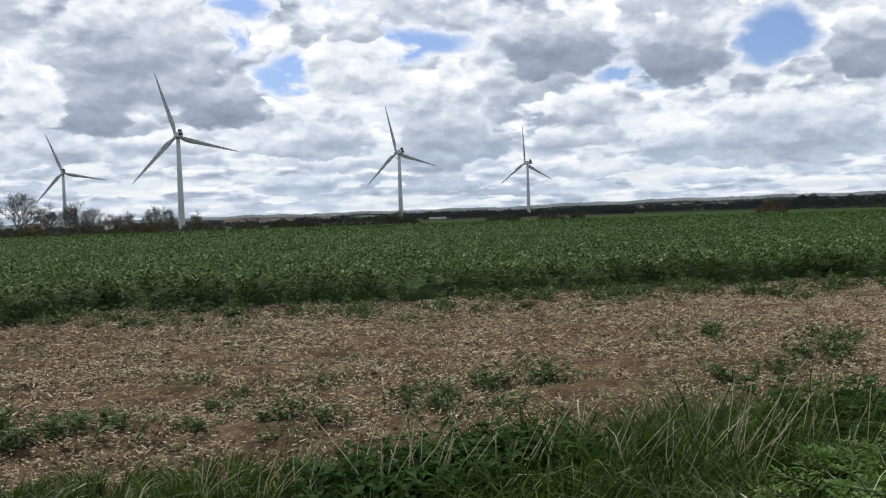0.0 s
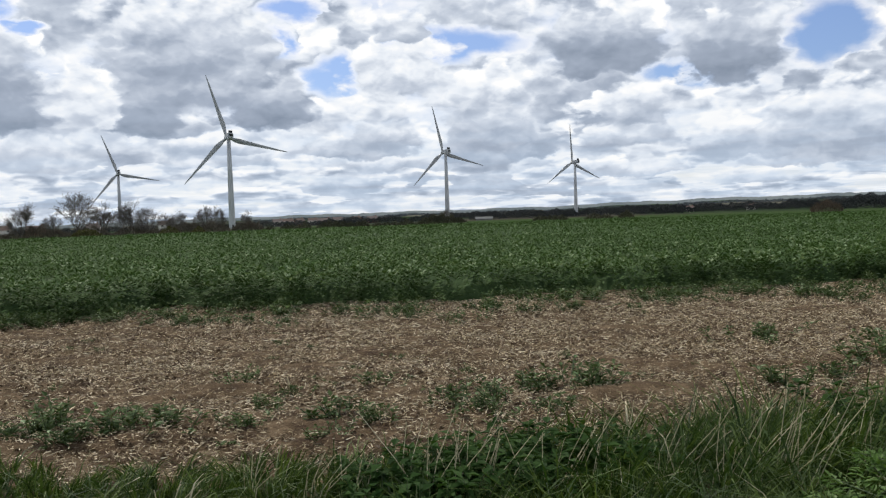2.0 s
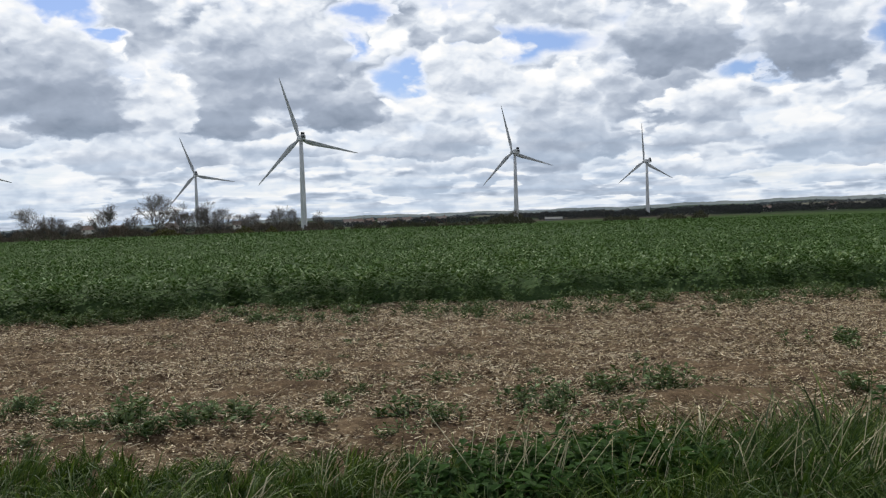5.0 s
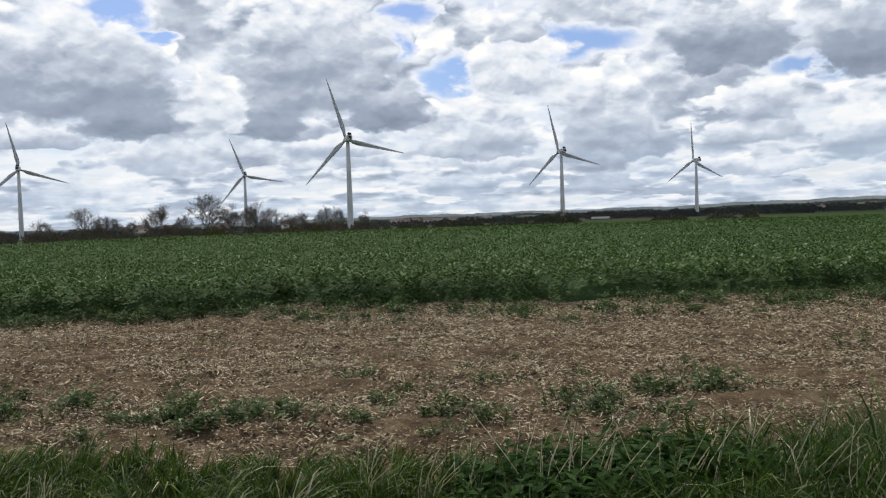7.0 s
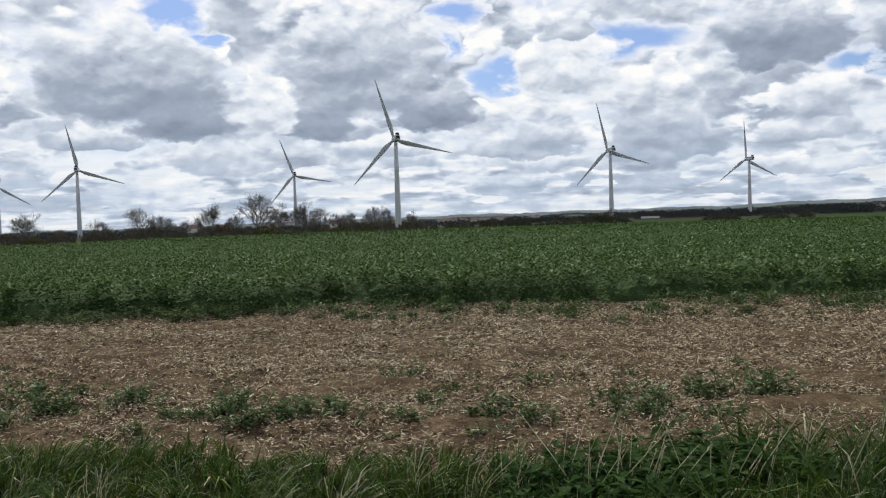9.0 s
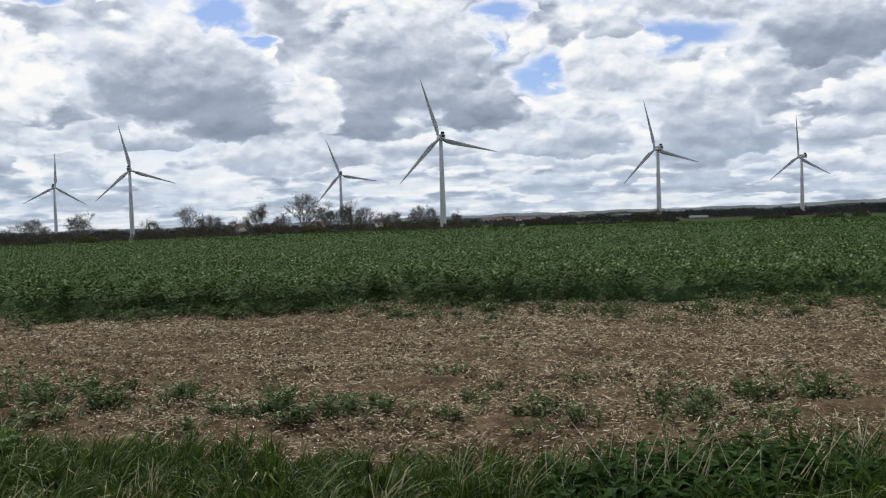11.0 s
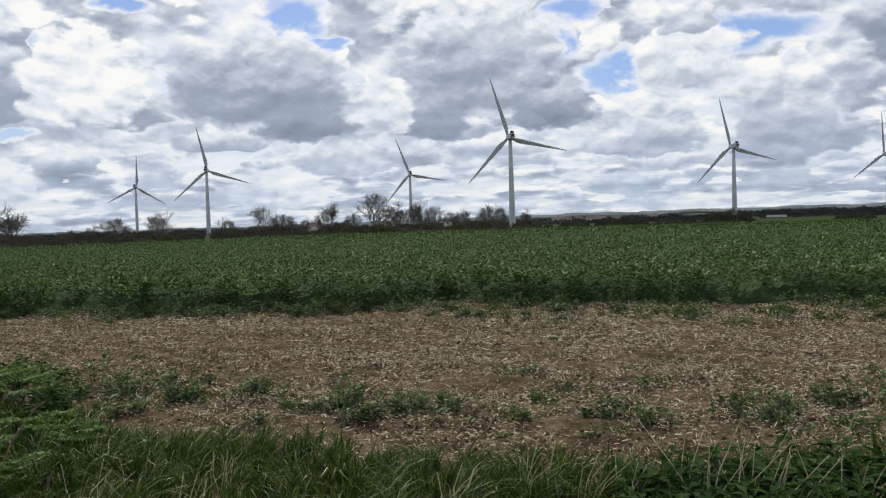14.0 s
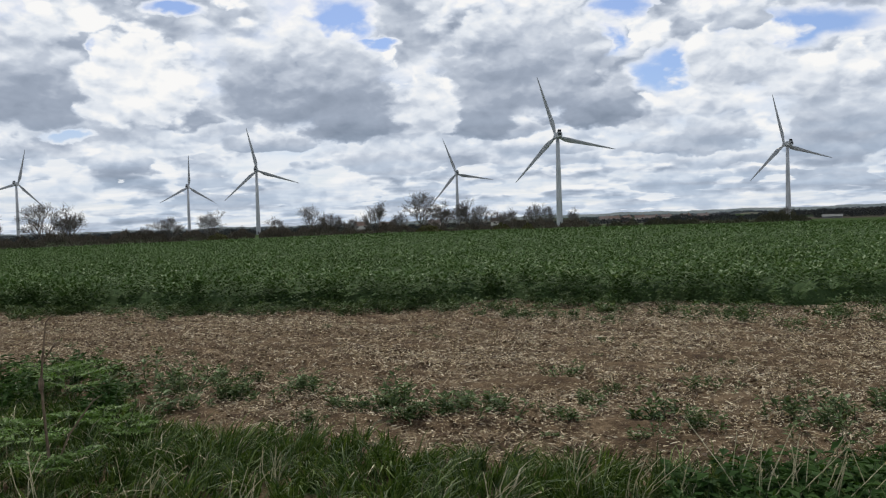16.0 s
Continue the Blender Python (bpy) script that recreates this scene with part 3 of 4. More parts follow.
def bare_tree(k, az, top, dist, wide=1.0):
    """top: the tip's height over the eye's level in degrees."""
    x, y = at_polar(az, dist)
    g = float(land(x, y))
    h = (EYE + dist * math.tan(radians(top)) - g) * 1.06
    root = new("bare_tree")
    trunk = part("trunk", TREES[k][0], root)
    crown = part("crown", TREES[k][1], root, "leafless grey-brown twigs")
    root.matrix_world = pose(x, y, g, 0, 0, az * 37) @ Matrix.Diagonal((h / 10 * wide * 0.84, h / 10 * wide * 0.84, h / 10, 1))
    tagged(root, "tall leafless tree on the field boundary" if h > 9 else "small leafless tree standing in the hedge", "tree", "boundary trees")


for k, az, top, dist, wide in ((0, -54.6, 1.45, 290, 1.2), (2, -51.6, 1.95, 285, 1.25), (0, -50.2, 1.85, 290, 1.25), (1, -44.3, 0.95, 280, 1.35),
                               (4, -41.5, 1.22, 268, 1.3), (2, -34.82, 1.42, 285, 1.15), (1, -33.4, 0.88, 290, 1.4), (3, -32.2, 0.6, 300, 1.2),
                               (4, -30.5, 1.54, 280, 1.25), (1, -28.7, 0.8, 300, 1.2), (2, -27.37, 2.17, 285, 1.2), (0, -25.5, 1.6, 290, 1.15)):
    bare_tree(k, az, top, dist, wide)
for k, az, top, dist, wide in ((4, -23.9, 1.58, 295, 1.0), (2, -22.9, 1.1, 290, 1.3), (3, -20.9, 0.88, 290, 1.2), (1, -19.33, 1.12, 285, 1.0),
                               (3, -18.2, 1.18, 300, 0.9), (0, -16.6, 0.8, 300, 1.0), (1, -24.7, 1.1, 300, 1.0), (3, -36.9, 0.78, 295, 1.3),
                               (0, -45.6, 0.55, 300, 1.2), (3, -3.2, 0.42, 330, 1.4), (1, -21.7, 0.7, 300, 1.3)):
    bare_tree(k, az, top, dist, wide)


def brush(name, az0, az1, top, dist, mat, size, label, category, density=1.0, depth=4.0, ragged=0.45, twiggy=False):
    """A stretch of hedge or wood: many small tufts heaped along an arc, with an uneven top."""
    wide = dist * radians(az1 - az0)
    g0 = float(land(*at_polar((az0 + az1) / 2, dist)))
    h = EYE + dist * math.tan(radians(top)) - g0
    n = int(max(160, density * wide * h / size ** 2 * 8.0))
    s = rng.uniform(-0.02, 1.02, n)
    t = s * wide / max(h, 1.0)
    end = np.clip(np.minimum(s + 0.03, 1.03 - s) * wide / h * 1.3, 0.12, 1) ** 0.5
    crest = h * end * (1 - ragged * (0.5 + 0.5 * wave(t * 2.1, t * 0.9, az0)) * 0.8 - ragged * 0.25 * (0.5 + 0.5 * np.sin(t * 9.0 + az0)))
    up = rng.uniform(0, 1, n) ** 0.75
    back = rng.uniform(-1, 1, n) * depth * np.sqrt(np.clip(1 - up ** 2, 0.04, 1))
    a = np.radians(az0 + (az1 - az0) * s)
    r = dist + back
    x, y = r * np.sin(a), r * np.cos(a)
    pos = np.stack([x, y, land(x, y) + up * crest], 1)
    if twiggy:
        d = rng.normal(0, 0.5, (n, 3)) + np.array([0, 0, 1.0])
        pos[:, 2] -= size * 1.2
        v, f = leaf_quads(pos, d, size * rng.uniform(2.0, 5.5, n), size * rng.uniform(0.14, 0.42, n))
    else:
        d = rng.normal(0, 1, (n, 3)) + np.array([0, 0, 0.7])
        v, f = leaf_quads(pos, d, size * rng.uniform(0.6, 1.7, n), size * rng.uniform(0.5, 1.1, n))
    me = mesh_of(name, v, f, mat)
    tagged(new(name, me), label, category, kind="stuff")


HEDGE_LABEL = "dark leafless hawthorn hedge along the field boundary"
for az0, az1, top, dist in ((-58, -52.3, 0.30, 285), (-52.3, -48.0, 0.22, 280), (-48.0, -44.2, 0.26, 283), (-44.2, -40.6, 0.05, 280), (-40.4, -38.7, 0.36, 285),
                            (-38.3, -36.0, 0.56, 280), (-35.9, -33.0, 0.34, 282), (-33.0, -30.4, 0.0, 290), (-30.4, -27.7, 0.34, 285), (-27.5, -25.1, 0.12, 285),
                            (-25.0, -21.4, 0.02, 290), (-21.5, -19.6, 0.25, 283), (-19.6, -17.8, 0.34, 280), (-17.6, -15.6, 0.26, 284)):
    brush("hedge", az0, az1, top, dist, HEDGE, 0.34, HEDGE_LABEL, "hedge", 0.75, ragged=0.75, twiggy=True)
for az0, az1, top, dist in ((-15.4, -14.8, -0.26, 285), (-14.4, -12.3, -0.14, 300), (-11.9, -8.4, 0.0, 305), (-8.2, -6.8, -0.3, 295), (-6.8, -5.0, -0.18, 300),
                            (-4.9, -1.6, 0.22, 300), (3.1, 5.4, -0.2, 290), (6.6, 8.5, -0.22, 290), (8.9, 9.9, 0.0, 300)):
    brush("hedge", az0, az1, top, dist, SCRUB, 0.34, "dark overgrown scrub hedge with gaps", "hedge", 0.8, ragged=0.85, twiggy=True)
for az0, az1, top, dist in ((-27.6, -25.7, -0.12, 262), (-22.3, -21.0, -0.1, 264), (-41.8, -40.4, -0.2, 262), (-20.2, -19.4, 0.05, 268)):
    brush("bush", az0, az1, top, dist, OLIVE, 0.32, "olive-green rounded bush in front of the hedge", "bush", 0.8, 2.0, ragged=0.5)
brush("hedge", 21.0, 22.8, 0.24, 320, RUST, 0.4, "reddish-brown leafless hedge in the pasture", "hedge", 0.7, ragged=0.5, twiggy=True)
for az0, az1, top, dist in ((22.9, 31.0, 0.54, 620), (-1.2, 6.0, 0.18, 760), (5.5, 13.0, 0.2, 800), (12.0, 23.4, 0.2, 1000), (-16.0, -9.0, 0.0, 700),
                            (-10.0, -2.0, 0.1, 820), (-40.0, -16.0, 0.0, 800), (-58.0, -39.0, 0.03, 760), (-3.0, 12.0, 0.22, 1250), (9.0, 30.0, 0.30, 1400)):
    brush("woodland", az0, az1, top, dist, WOODS, 0.8, "distant belt of leafless grey-brown woodland", "woodland", 1.1, 22.0, 0.6)
# the farthest belts wear the wood colour with haze painted in
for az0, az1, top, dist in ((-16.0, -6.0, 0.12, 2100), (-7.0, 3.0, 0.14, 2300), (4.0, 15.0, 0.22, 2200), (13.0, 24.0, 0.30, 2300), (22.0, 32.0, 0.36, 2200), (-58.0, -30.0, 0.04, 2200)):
    brush("woodland", az0, az1, top, dist, HAZY_HILL_WOODS, 3.2, "far hillside woodland under the skyline, haze painted into its colour", "woodland", 1.1, 120.0, 0.95)


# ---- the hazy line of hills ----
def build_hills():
    """A low far ridge with a wooded, uneven crest; its haze is a glow in the material."""
    m = bpy.data.materials.new("far_hills_haze_glow")
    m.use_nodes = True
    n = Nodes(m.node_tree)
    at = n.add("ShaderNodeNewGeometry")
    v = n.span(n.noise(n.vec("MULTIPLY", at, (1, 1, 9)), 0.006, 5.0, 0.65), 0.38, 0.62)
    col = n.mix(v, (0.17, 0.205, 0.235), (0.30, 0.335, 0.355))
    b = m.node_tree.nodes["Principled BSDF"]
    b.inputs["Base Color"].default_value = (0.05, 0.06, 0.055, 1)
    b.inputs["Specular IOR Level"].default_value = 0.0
    # self-lit blue-grey takes the place of haze; no air is modelled
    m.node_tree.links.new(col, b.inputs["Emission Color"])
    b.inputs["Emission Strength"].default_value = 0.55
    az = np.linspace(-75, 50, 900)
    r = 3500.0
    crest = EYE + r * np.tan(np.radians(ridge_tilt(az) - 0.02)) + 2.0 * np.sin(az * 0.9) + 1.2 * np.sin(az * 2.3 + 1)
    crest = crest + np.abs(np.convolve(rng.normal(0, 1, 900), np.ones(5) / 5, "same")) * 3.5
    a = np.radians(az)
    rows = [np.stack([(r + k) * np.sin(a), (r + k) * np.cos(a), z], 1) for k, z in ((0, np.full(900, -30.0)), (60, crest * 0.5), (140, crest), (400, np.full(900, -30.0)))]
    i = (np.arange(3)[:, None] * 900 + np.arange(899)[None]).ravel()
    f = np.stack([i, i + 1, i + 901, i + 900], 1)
    tagged(new("backdrop", mesh_of("backdrop", np.concatenate(rows), f, m, smooth=True)), "low wooded hills along the skyline, their blue-grey haze a glow", "hills", kind="structure")


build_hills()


# ---- far houses and a barn ----
def house(az, dist, w, h, mat, turn, label):
    x, y = at_polar(az, dist)
    g = float(land(x, y)) - 0.3
    root = new("house")
    root.matrix_world = pose(x, y, g, 0, 0, turn - az)
    tagged(root, label, "house", "far village houses")
    dpt = 8.0
    part("wall", bm_mesh("wall", box_bm((w, dpt, h), (0, 0, h / 2)), mat), root)
    o, rz = 0.4, h + 3.0
    v = np.array([(-w / 2 - o, -dpt / 2 - o, h - 0.1), (w / 2 + o, -dpt / 2 - o, h - 0.1), (w / 2 + o, 0, rz), (-w / 2 - o, 0, rz), (-w / 2 - o, dpt / 2 + o, h - 0.1), (w / 2 + o, dpt / 2 + o, h - 0.1)])
    me = bpy.data.meshes.new("roof")
    me.from_pydata(v.tolist(), [], [(0, 1, 2, 3), (3, 2, 5, 4), (0, 3, 4), (1, 5, 2), (0, 4, 5, 1)])
    me.materials.append(TILE)
    roof = part("roof", me, root)
    part("chimney", bm_mesh("chimney", box_bm((0.9, 0.6, 1.8), (w * 0.32, 0, rz + 0.2)), BRICK), roof)
    for kx in (-0.28, 0.28):
        for kz in (1.5, 4.0):
            if kz + 0.8 < h:
                part("window", bm_mesh("window", box_bm((1.3, 0.12, 1.2), (kx * w, -dpt / 2 - 0.03, kz)), GLASS), root)


for az, dist, w, h, mat, turn in ((-14.6, 900, 10, 5.2, PLASTER, 12), (-13.9, 930, 12, 5.2, PLASTER, -8), (-13.1, 880, 9, 5.0, BRICK, 30), (-12.2, 960, 11, 5.2, PLASTER, 5),
                                  (-11.4, 900, 14, 4.6, BRICK, -15), (-10.5, 990, 12, 5.2, PLASTER, 20), (-9.2, 940, 10, 5.4, PLASTER, -25), (-8.1, 900, 11, 5.0, BRICK, 10),
                                  (-31.4, 640, 10, 5.0, PLASTER, 0), (-29.6, 660, 12, 4.6, BRICK, 15), (-21.9, 650, 10, 5.2, PLASTER, 5), (-26.3, 655, 9, 5.0, PLASTER, -12),
                                  (13.6, 1080, 9, 4.8, PLASTER, 10), (17.4, 1120, 11, 4.8, PLASTER, -5)):
    house(az, dist, w, h, mat, turn, "small rendered house with a tiled roof in the distance" if mat is PLASTER else "small brick house with a tiled roof in the distance")


def barn(az, dist, w, h):
    x, y = at_polar(az, dist)
    root = new("barn")
    root.matrix_world = pose(x, y, float(land(x, y)) - 0.3, 0, 0, -az)
    tagged(root, "long low pale metal farm building in the distance", "barn")
    part("wall", bm_mesh("wall", box_bm((w, 12, h), (0, 0, h / 2), 0.1), CLAD), root)
    me = bpy.data.meshes.new("roof")
    me.from_pydata([(-w / 2 - 0.3, -6.4, h), (w / 2 + 0.3, -6.4, h), (w / 2 + 0.3, 0, h + 1.6), (-w / 2 - 0.3, 0, h + 1.6), (-w / 2 - 0.3, 6.4, h), (w / 2 + 0.3, 6.4, h)], [],
                   [(0, 1, 2, 3), (3, 2, 5, 4), (0, 3, 4), (1, 5, 2), (0, 4, 5, 1)])
    me.materials.append(CLAD)
    part("roof", me, root)


barn(-0.3, 640, 13, 1.5)


# ---- the bean crop ----
def in_view(x, y, margin=2.0):
    """Keeps what lies within the sweep of the pan, with a margin in degrees."""
    az = np.degrees(np.arctan2(x, y))
    return (az > -57 - margin) & (az < 31 + margin)


def scatter(y0, y1, per_m2):
    """Random places in the crop whose distance behind its front edge, or from the road, lies between y0 and y1."""
    xa, xb = -1.62 * y1 - 6, 0.64 * y1 + 4
    n = int((xb - xa) * (y1 - y0) * per_m2)
    x, y = rng.uniform(xa, xb, n), rng.uniform(y0, y1, n)
    keep = in_view(x, y) & (y > crop_edge(x)) & (np.hypot(x, y) < 250)
    return x[keep], y[keep]


def bean_clumps(x, y, leaves, size, radius, low, pale=0.28, height=0.6, vary=0.12, upright=0.2, patch=0.1):
    """Leafy bean stems: broad pointed leaves set round an upright stem, spreading below and gathered in a rosette at
    the tip, where pale leaves are both young growth and painted sun highlights.
    """
    n = len(x)
    h = height * rng.uniform(1.0 - vary, 1.0 + vary * 0.5, n) * (1 + 0.07 * wave(x * 0.8, y * 2.4, 2.0) + 0.05 * wave(x * 0.25, y * 0.6, 4.0) + patch * wave(x * 4.1, y * 3.3, 6.0))
    wide = radius * rng.uniform(0.75, 1.25, n)
    g = land(x, y)
    tilt = rng.normal(0, 0.07, (n, 2))
    k = np.repeat(np.arange(n), leaves)
    turn = rng.uniform(0, 2 * math.pi, len(k))
    lv = low + (1 - low) * rng.uniform(0, 1, len(k)) ** 0.8
    r = wide[k] * np.interp(lv, [0, 0.25, 0.7, 1.0], [0.5, 0.95, 0.85, 0.25]) * rng.uniform(0.25, 1.1, len(k))
    pos = np.stack([x[k] + np.cos(turn) * r + tilt[k, 0] * lv, y[k] + np.sin(turn) * r + tilt[k, 1] * lv, g[k] + h[k] * lv], 1)
    d = np.stack([np.cos(turn), np.sin(turn), rng.normal(0.0, 0.3, len(k)) + (0.2 + upright) * lv ** 3], 1)
    v, f = leaf_quads(pos, d, size * rng.uniform(0.75, 1.35, len(k)), size * rng.uniform(0.55, 0.85, len(k)), 0.18)
    # tip and highlight colour on top leaves only, thinning towards the left
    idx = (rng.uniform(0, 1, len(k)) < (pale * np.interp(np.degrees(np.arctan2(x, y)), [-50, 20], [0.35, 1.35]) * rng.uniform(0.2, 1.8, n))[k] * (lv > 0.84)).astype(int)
    return v, f, idx


def build_crop():
    rows = []
    for y0, y1, per, leaves, size, radius, low, pale in ((9.0, 26.0, 17.0, 64, 0.078, 0.16, 0.04, 0.45), (26.0, 46.0, 5.0, 16, 0.095, 0.23, 0.5, 0.16),
                                                         (46.0, 95.0, 1.8, 10, 0.145, 0.36, 0.55, 0.07), (95.0, 250.0, 0.35, 7, 0.34, 0.75, 0.7, 0.03)):
        x, y = scatter(y0, y1, per)
        if y0 == 9.0:
            deep = y - crop_edge(x)
            front = deep < 1.4
            rows.append(bean_clumps(x[front], y[front], leaves, size, radius, low, pale, 0.64, 0.22, 0.6, 0.16))
            back = ~front & (rng.uniform(0, 1, len(x)) < 0.68)
            x, y = x[back], y[back]
            leaves, low, pale = 30, 0.35, 0.30
        rows.append(bean_clumps(x, y, leaves, size, radius, low, pale, 0.6, 0.30, 0.5, 0.26 if y0 < 40 else 0.42))
    n, vs, fs, ix = 0, [], [], []
    for v, f, i in rows:
        vs.append(v), fs.append(f + n), ix.append(i)
        n += len(v)
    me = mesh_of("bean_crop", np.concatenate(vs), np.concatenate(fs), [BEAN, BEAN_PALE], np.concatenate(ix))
    tagged(new("bean_crop", me), "dense knee-high field of green broad bean plants", "crop", kind="stuff")
    # a dark sheet for the shaded mass of stems and lower leaves between the plants
    u = np.concatenate([np.linspace(0.45, 2.0, 8), np.linspace(2.2, 40, 120), np.geomspace(40.5, 235, 60)])
    s = np.concatenate([np.linspace(-58, 32, 260)])
    A, U = np.meshgrid(np.radians(s), u)
    edge = np.array([next((r for r in np.arange(8, 40, 0.05) if r * math.cos(a) > crop_edge(r * math.sin(a))), 40.0) for a in np.radians(s)])
    R = edge[None] + U / np.cos(A)
    X, Y = R * np.sin(A), R * np.cos(A)
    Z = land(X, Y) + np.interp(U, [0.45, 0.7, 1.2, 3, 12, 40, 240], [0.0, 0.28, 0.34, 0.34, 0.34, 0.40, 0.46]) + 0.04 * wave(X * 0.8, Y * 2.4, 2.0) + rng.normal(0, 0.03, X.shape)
    Z[0] = land(X[0], Y[0])
    ny, nx = X.shape
    i = (np.arange(ny - 1)[:, None] * nx + np.arange(nx - 1)[None]).ravel()
    f = np.stack([i, i + 1, i + nx + 1, i + nx], 1)
    me = mesh_of("crop_understorey", np.stack([X, Y, Z], -1).reshape(-1, 3), f, CANOPY_SHADE, smooth=False)
    tagged(new("crop_understorey", me), "dark green sheet for the shaded lower foliage and stems of the bean crop", "crop", kind="stuff")


build_crop()


# ---- single plants on the stubble ----
def bean_plant_meshes(seed, stems=7, high=0.30, wide=0.16):
    r = np.random.default_rng(seed)
    foot = r.normal(0, wide * 0.45, (stems, 2))
    tip = foot * r.uniform(1.2, 2.0, (stems, 1)) + r.normal(0, 0.03, (stems, 2))
    hh = high * r.uniform(0.6, 1.05, stems)
    a = np.column_stack([foot, np.full(stems, -0.03)])
    b = np.column_stack([tip, hh])
    stem = mesh_of("stem", *rods(a, b, [0.006] * stems, [0.003] * stems, 4), STEM)
    k = np.repeat(np.arange(stems), 20)
    s = r.uniform(0.12, 1.0, len(k))
    turn = r.uniform(0, 6.283, len(k))
    pos = a[k] + (b[k] - a[k]) * s[:, None] + np.column_stack([np.cos(turn), np.sin(turn), np.zeros(len(k))]) * 0.02
    d = np.column_stack([np.cos(turn), np.sin(turn), r.normal(0.35, 0.4, len(k))])
    v, f = leaf_quads(pos, d, r.uniform(0.035, 0.07, len(k)), r.uniform(0.022, 0.042, len(k)))
    return stem, mesh_of("leaves", v, f, [STRAY, BEAN_PALE], (r.uniform(0, 1, len(k)) < 0.12).astype(int))


SPRIGS = [bean_plant_meshes(s, n, h, w) for s, n, h, w in ((1, 10, 0.20, 0.22), (2, 8, 0.17, 0.18), (3, 12, 0.18, 0.28), (4, 7, 0.15, 0.14), (5, 9, 0.23, 0.20))]


def bean_plant(x, y, size, k, label):
    root = new("bean_plant")
    tagged(part("stem", SPRIGS[k][0], root), kind="stuff")
    tagged(part("foliage", SPRIGS[k][1], root), kind="stuff")
    root.matrix_world = pose(x, y, float(land(x, y)), 0, 0, (x * 71 + y * 133) % 360) @ Matrix.Diagonal((size * 1.05, size * 1.05, size * 0.86, 1))
    tagged(root, label, "plant", "stray bean plants")


STRAYS_NEAR = [(-3.55, 6.13, 1.0), (-3.1, 5.75, 0.8), (-2.84, 6.06, 1.15), (-2.65, 6.34, 1.0), (-2.5, 7.83, 0.8), (-1.93, 6.79, 0.7), (-1.84, 7.26, 0.7),
               (-1.9, 6.17, 0.8), (-1.24, 6.4, 1.25), (-1.19, 5.8, 0.7), (-0.91, 6.26, 0.9), (-0.33, 6.85, 1.1), (-1.14, 7.73, 0.7), (0.27, 7.29, 1.1),
               (0.63, 7.39, 1.2), (0.93, 7.4, 1.2), (0.04, 6.94, 1.1), (3.12, 9.81, 1.2), (4.43, 9.32, 1.4), (3.77, 8.22, 1.3), (2.53, 7.27, 1.1), (3.09, 7.49, 1.1),
               (-0.1, 6.5, 0.9), (0.45, 6.6, 0.9), (4.05, 8.6, 1.2), (-2.95, 6.35, 0.8)]
STRAYS_FAR = [(-5.1, 5.97, 1.1), (-4.63, 6.42, 0.9), (-3.83, 5.97, 1.0), (-3.45, 6.2, 1.2), (-3.17, 5.84, 0.9), (-3.96, 5.47, 0.7), (-7.11, 6.46, 1.4),
              (-6.6, 5.75, 1.3), (-6.24, 6.02, 1.3), (-5.76, 5.99, 1.3), (-5.2, 5.48, 1.0), (-5.88, 5.39, 1.3), (-5.39, 5.3, 1.0), (-5.92, 6.6, 1.1),
              (-5.16, 6.04, 1.1), (-5.43, 6.73, 0.8), (-4.75, 6.6, 0.8), (-7.6, 6.1, 1.4), (-8.1, 6.7, 1.2), (-6.9, 5.3, 1.3)]
for i, (x, y, s) in enumerate(STRAYS_NEAR + STRAYS_FAR):
    bean_plant(x, y, s, i % 5, "low leafy green bean plant sprouting in the stubble" if s < 1.2 else "bushy green bean plant sprouting in the stubble")
for i in range(185):
    x = -22 + 36 * rng.uniform() ** 0.85
    y = float(crop_edge(x)) - (abs(rng.normal(0.0, 0.5)) + 0.05 if x < -6.5 or i % 4 == 0 else rng.normal(1.5, 0.55))
    bean_plant(x, y, rng.uniform(0.6, 1.25), i % 5, "small bean plant at the ragged edge of the crop")
def build_fringe():
    """The rest of the thin, low plants along the crop's edge, too many to tell apart."""
    x = rng.uniform(-22, 14, 260)
    y = crop_edge(x) - np.where((x < -6.5) | (rng.uniform(0, 1, 260) < 0.2), np.abs(rng.normal(0, 0.5, 260)) + 0.05, rng.normal(1.5, 0.55, 260))
    v, f, i = bean_clumps(x, y, 60, 0.055, 0.16, 0.05, 0.2, 0.22, 0.4, 0.6)
    tagged(new("low_bean_fringe", mesh_of("low_bean_fringe", v, f, [STRAY, BEAN_PALE], i)), "thin fringe of low bean plants before the standing crop", "crop", kind="stuff")


build_fringe()
for i in range(60):
    x, y = rng.uniform(-14, 9), rng.uniform(6.0, 13.0)
    bean_plant(x, y, rng.uniform(0.22, 0.5), i % 5, "tiny bean seedling among the straw")


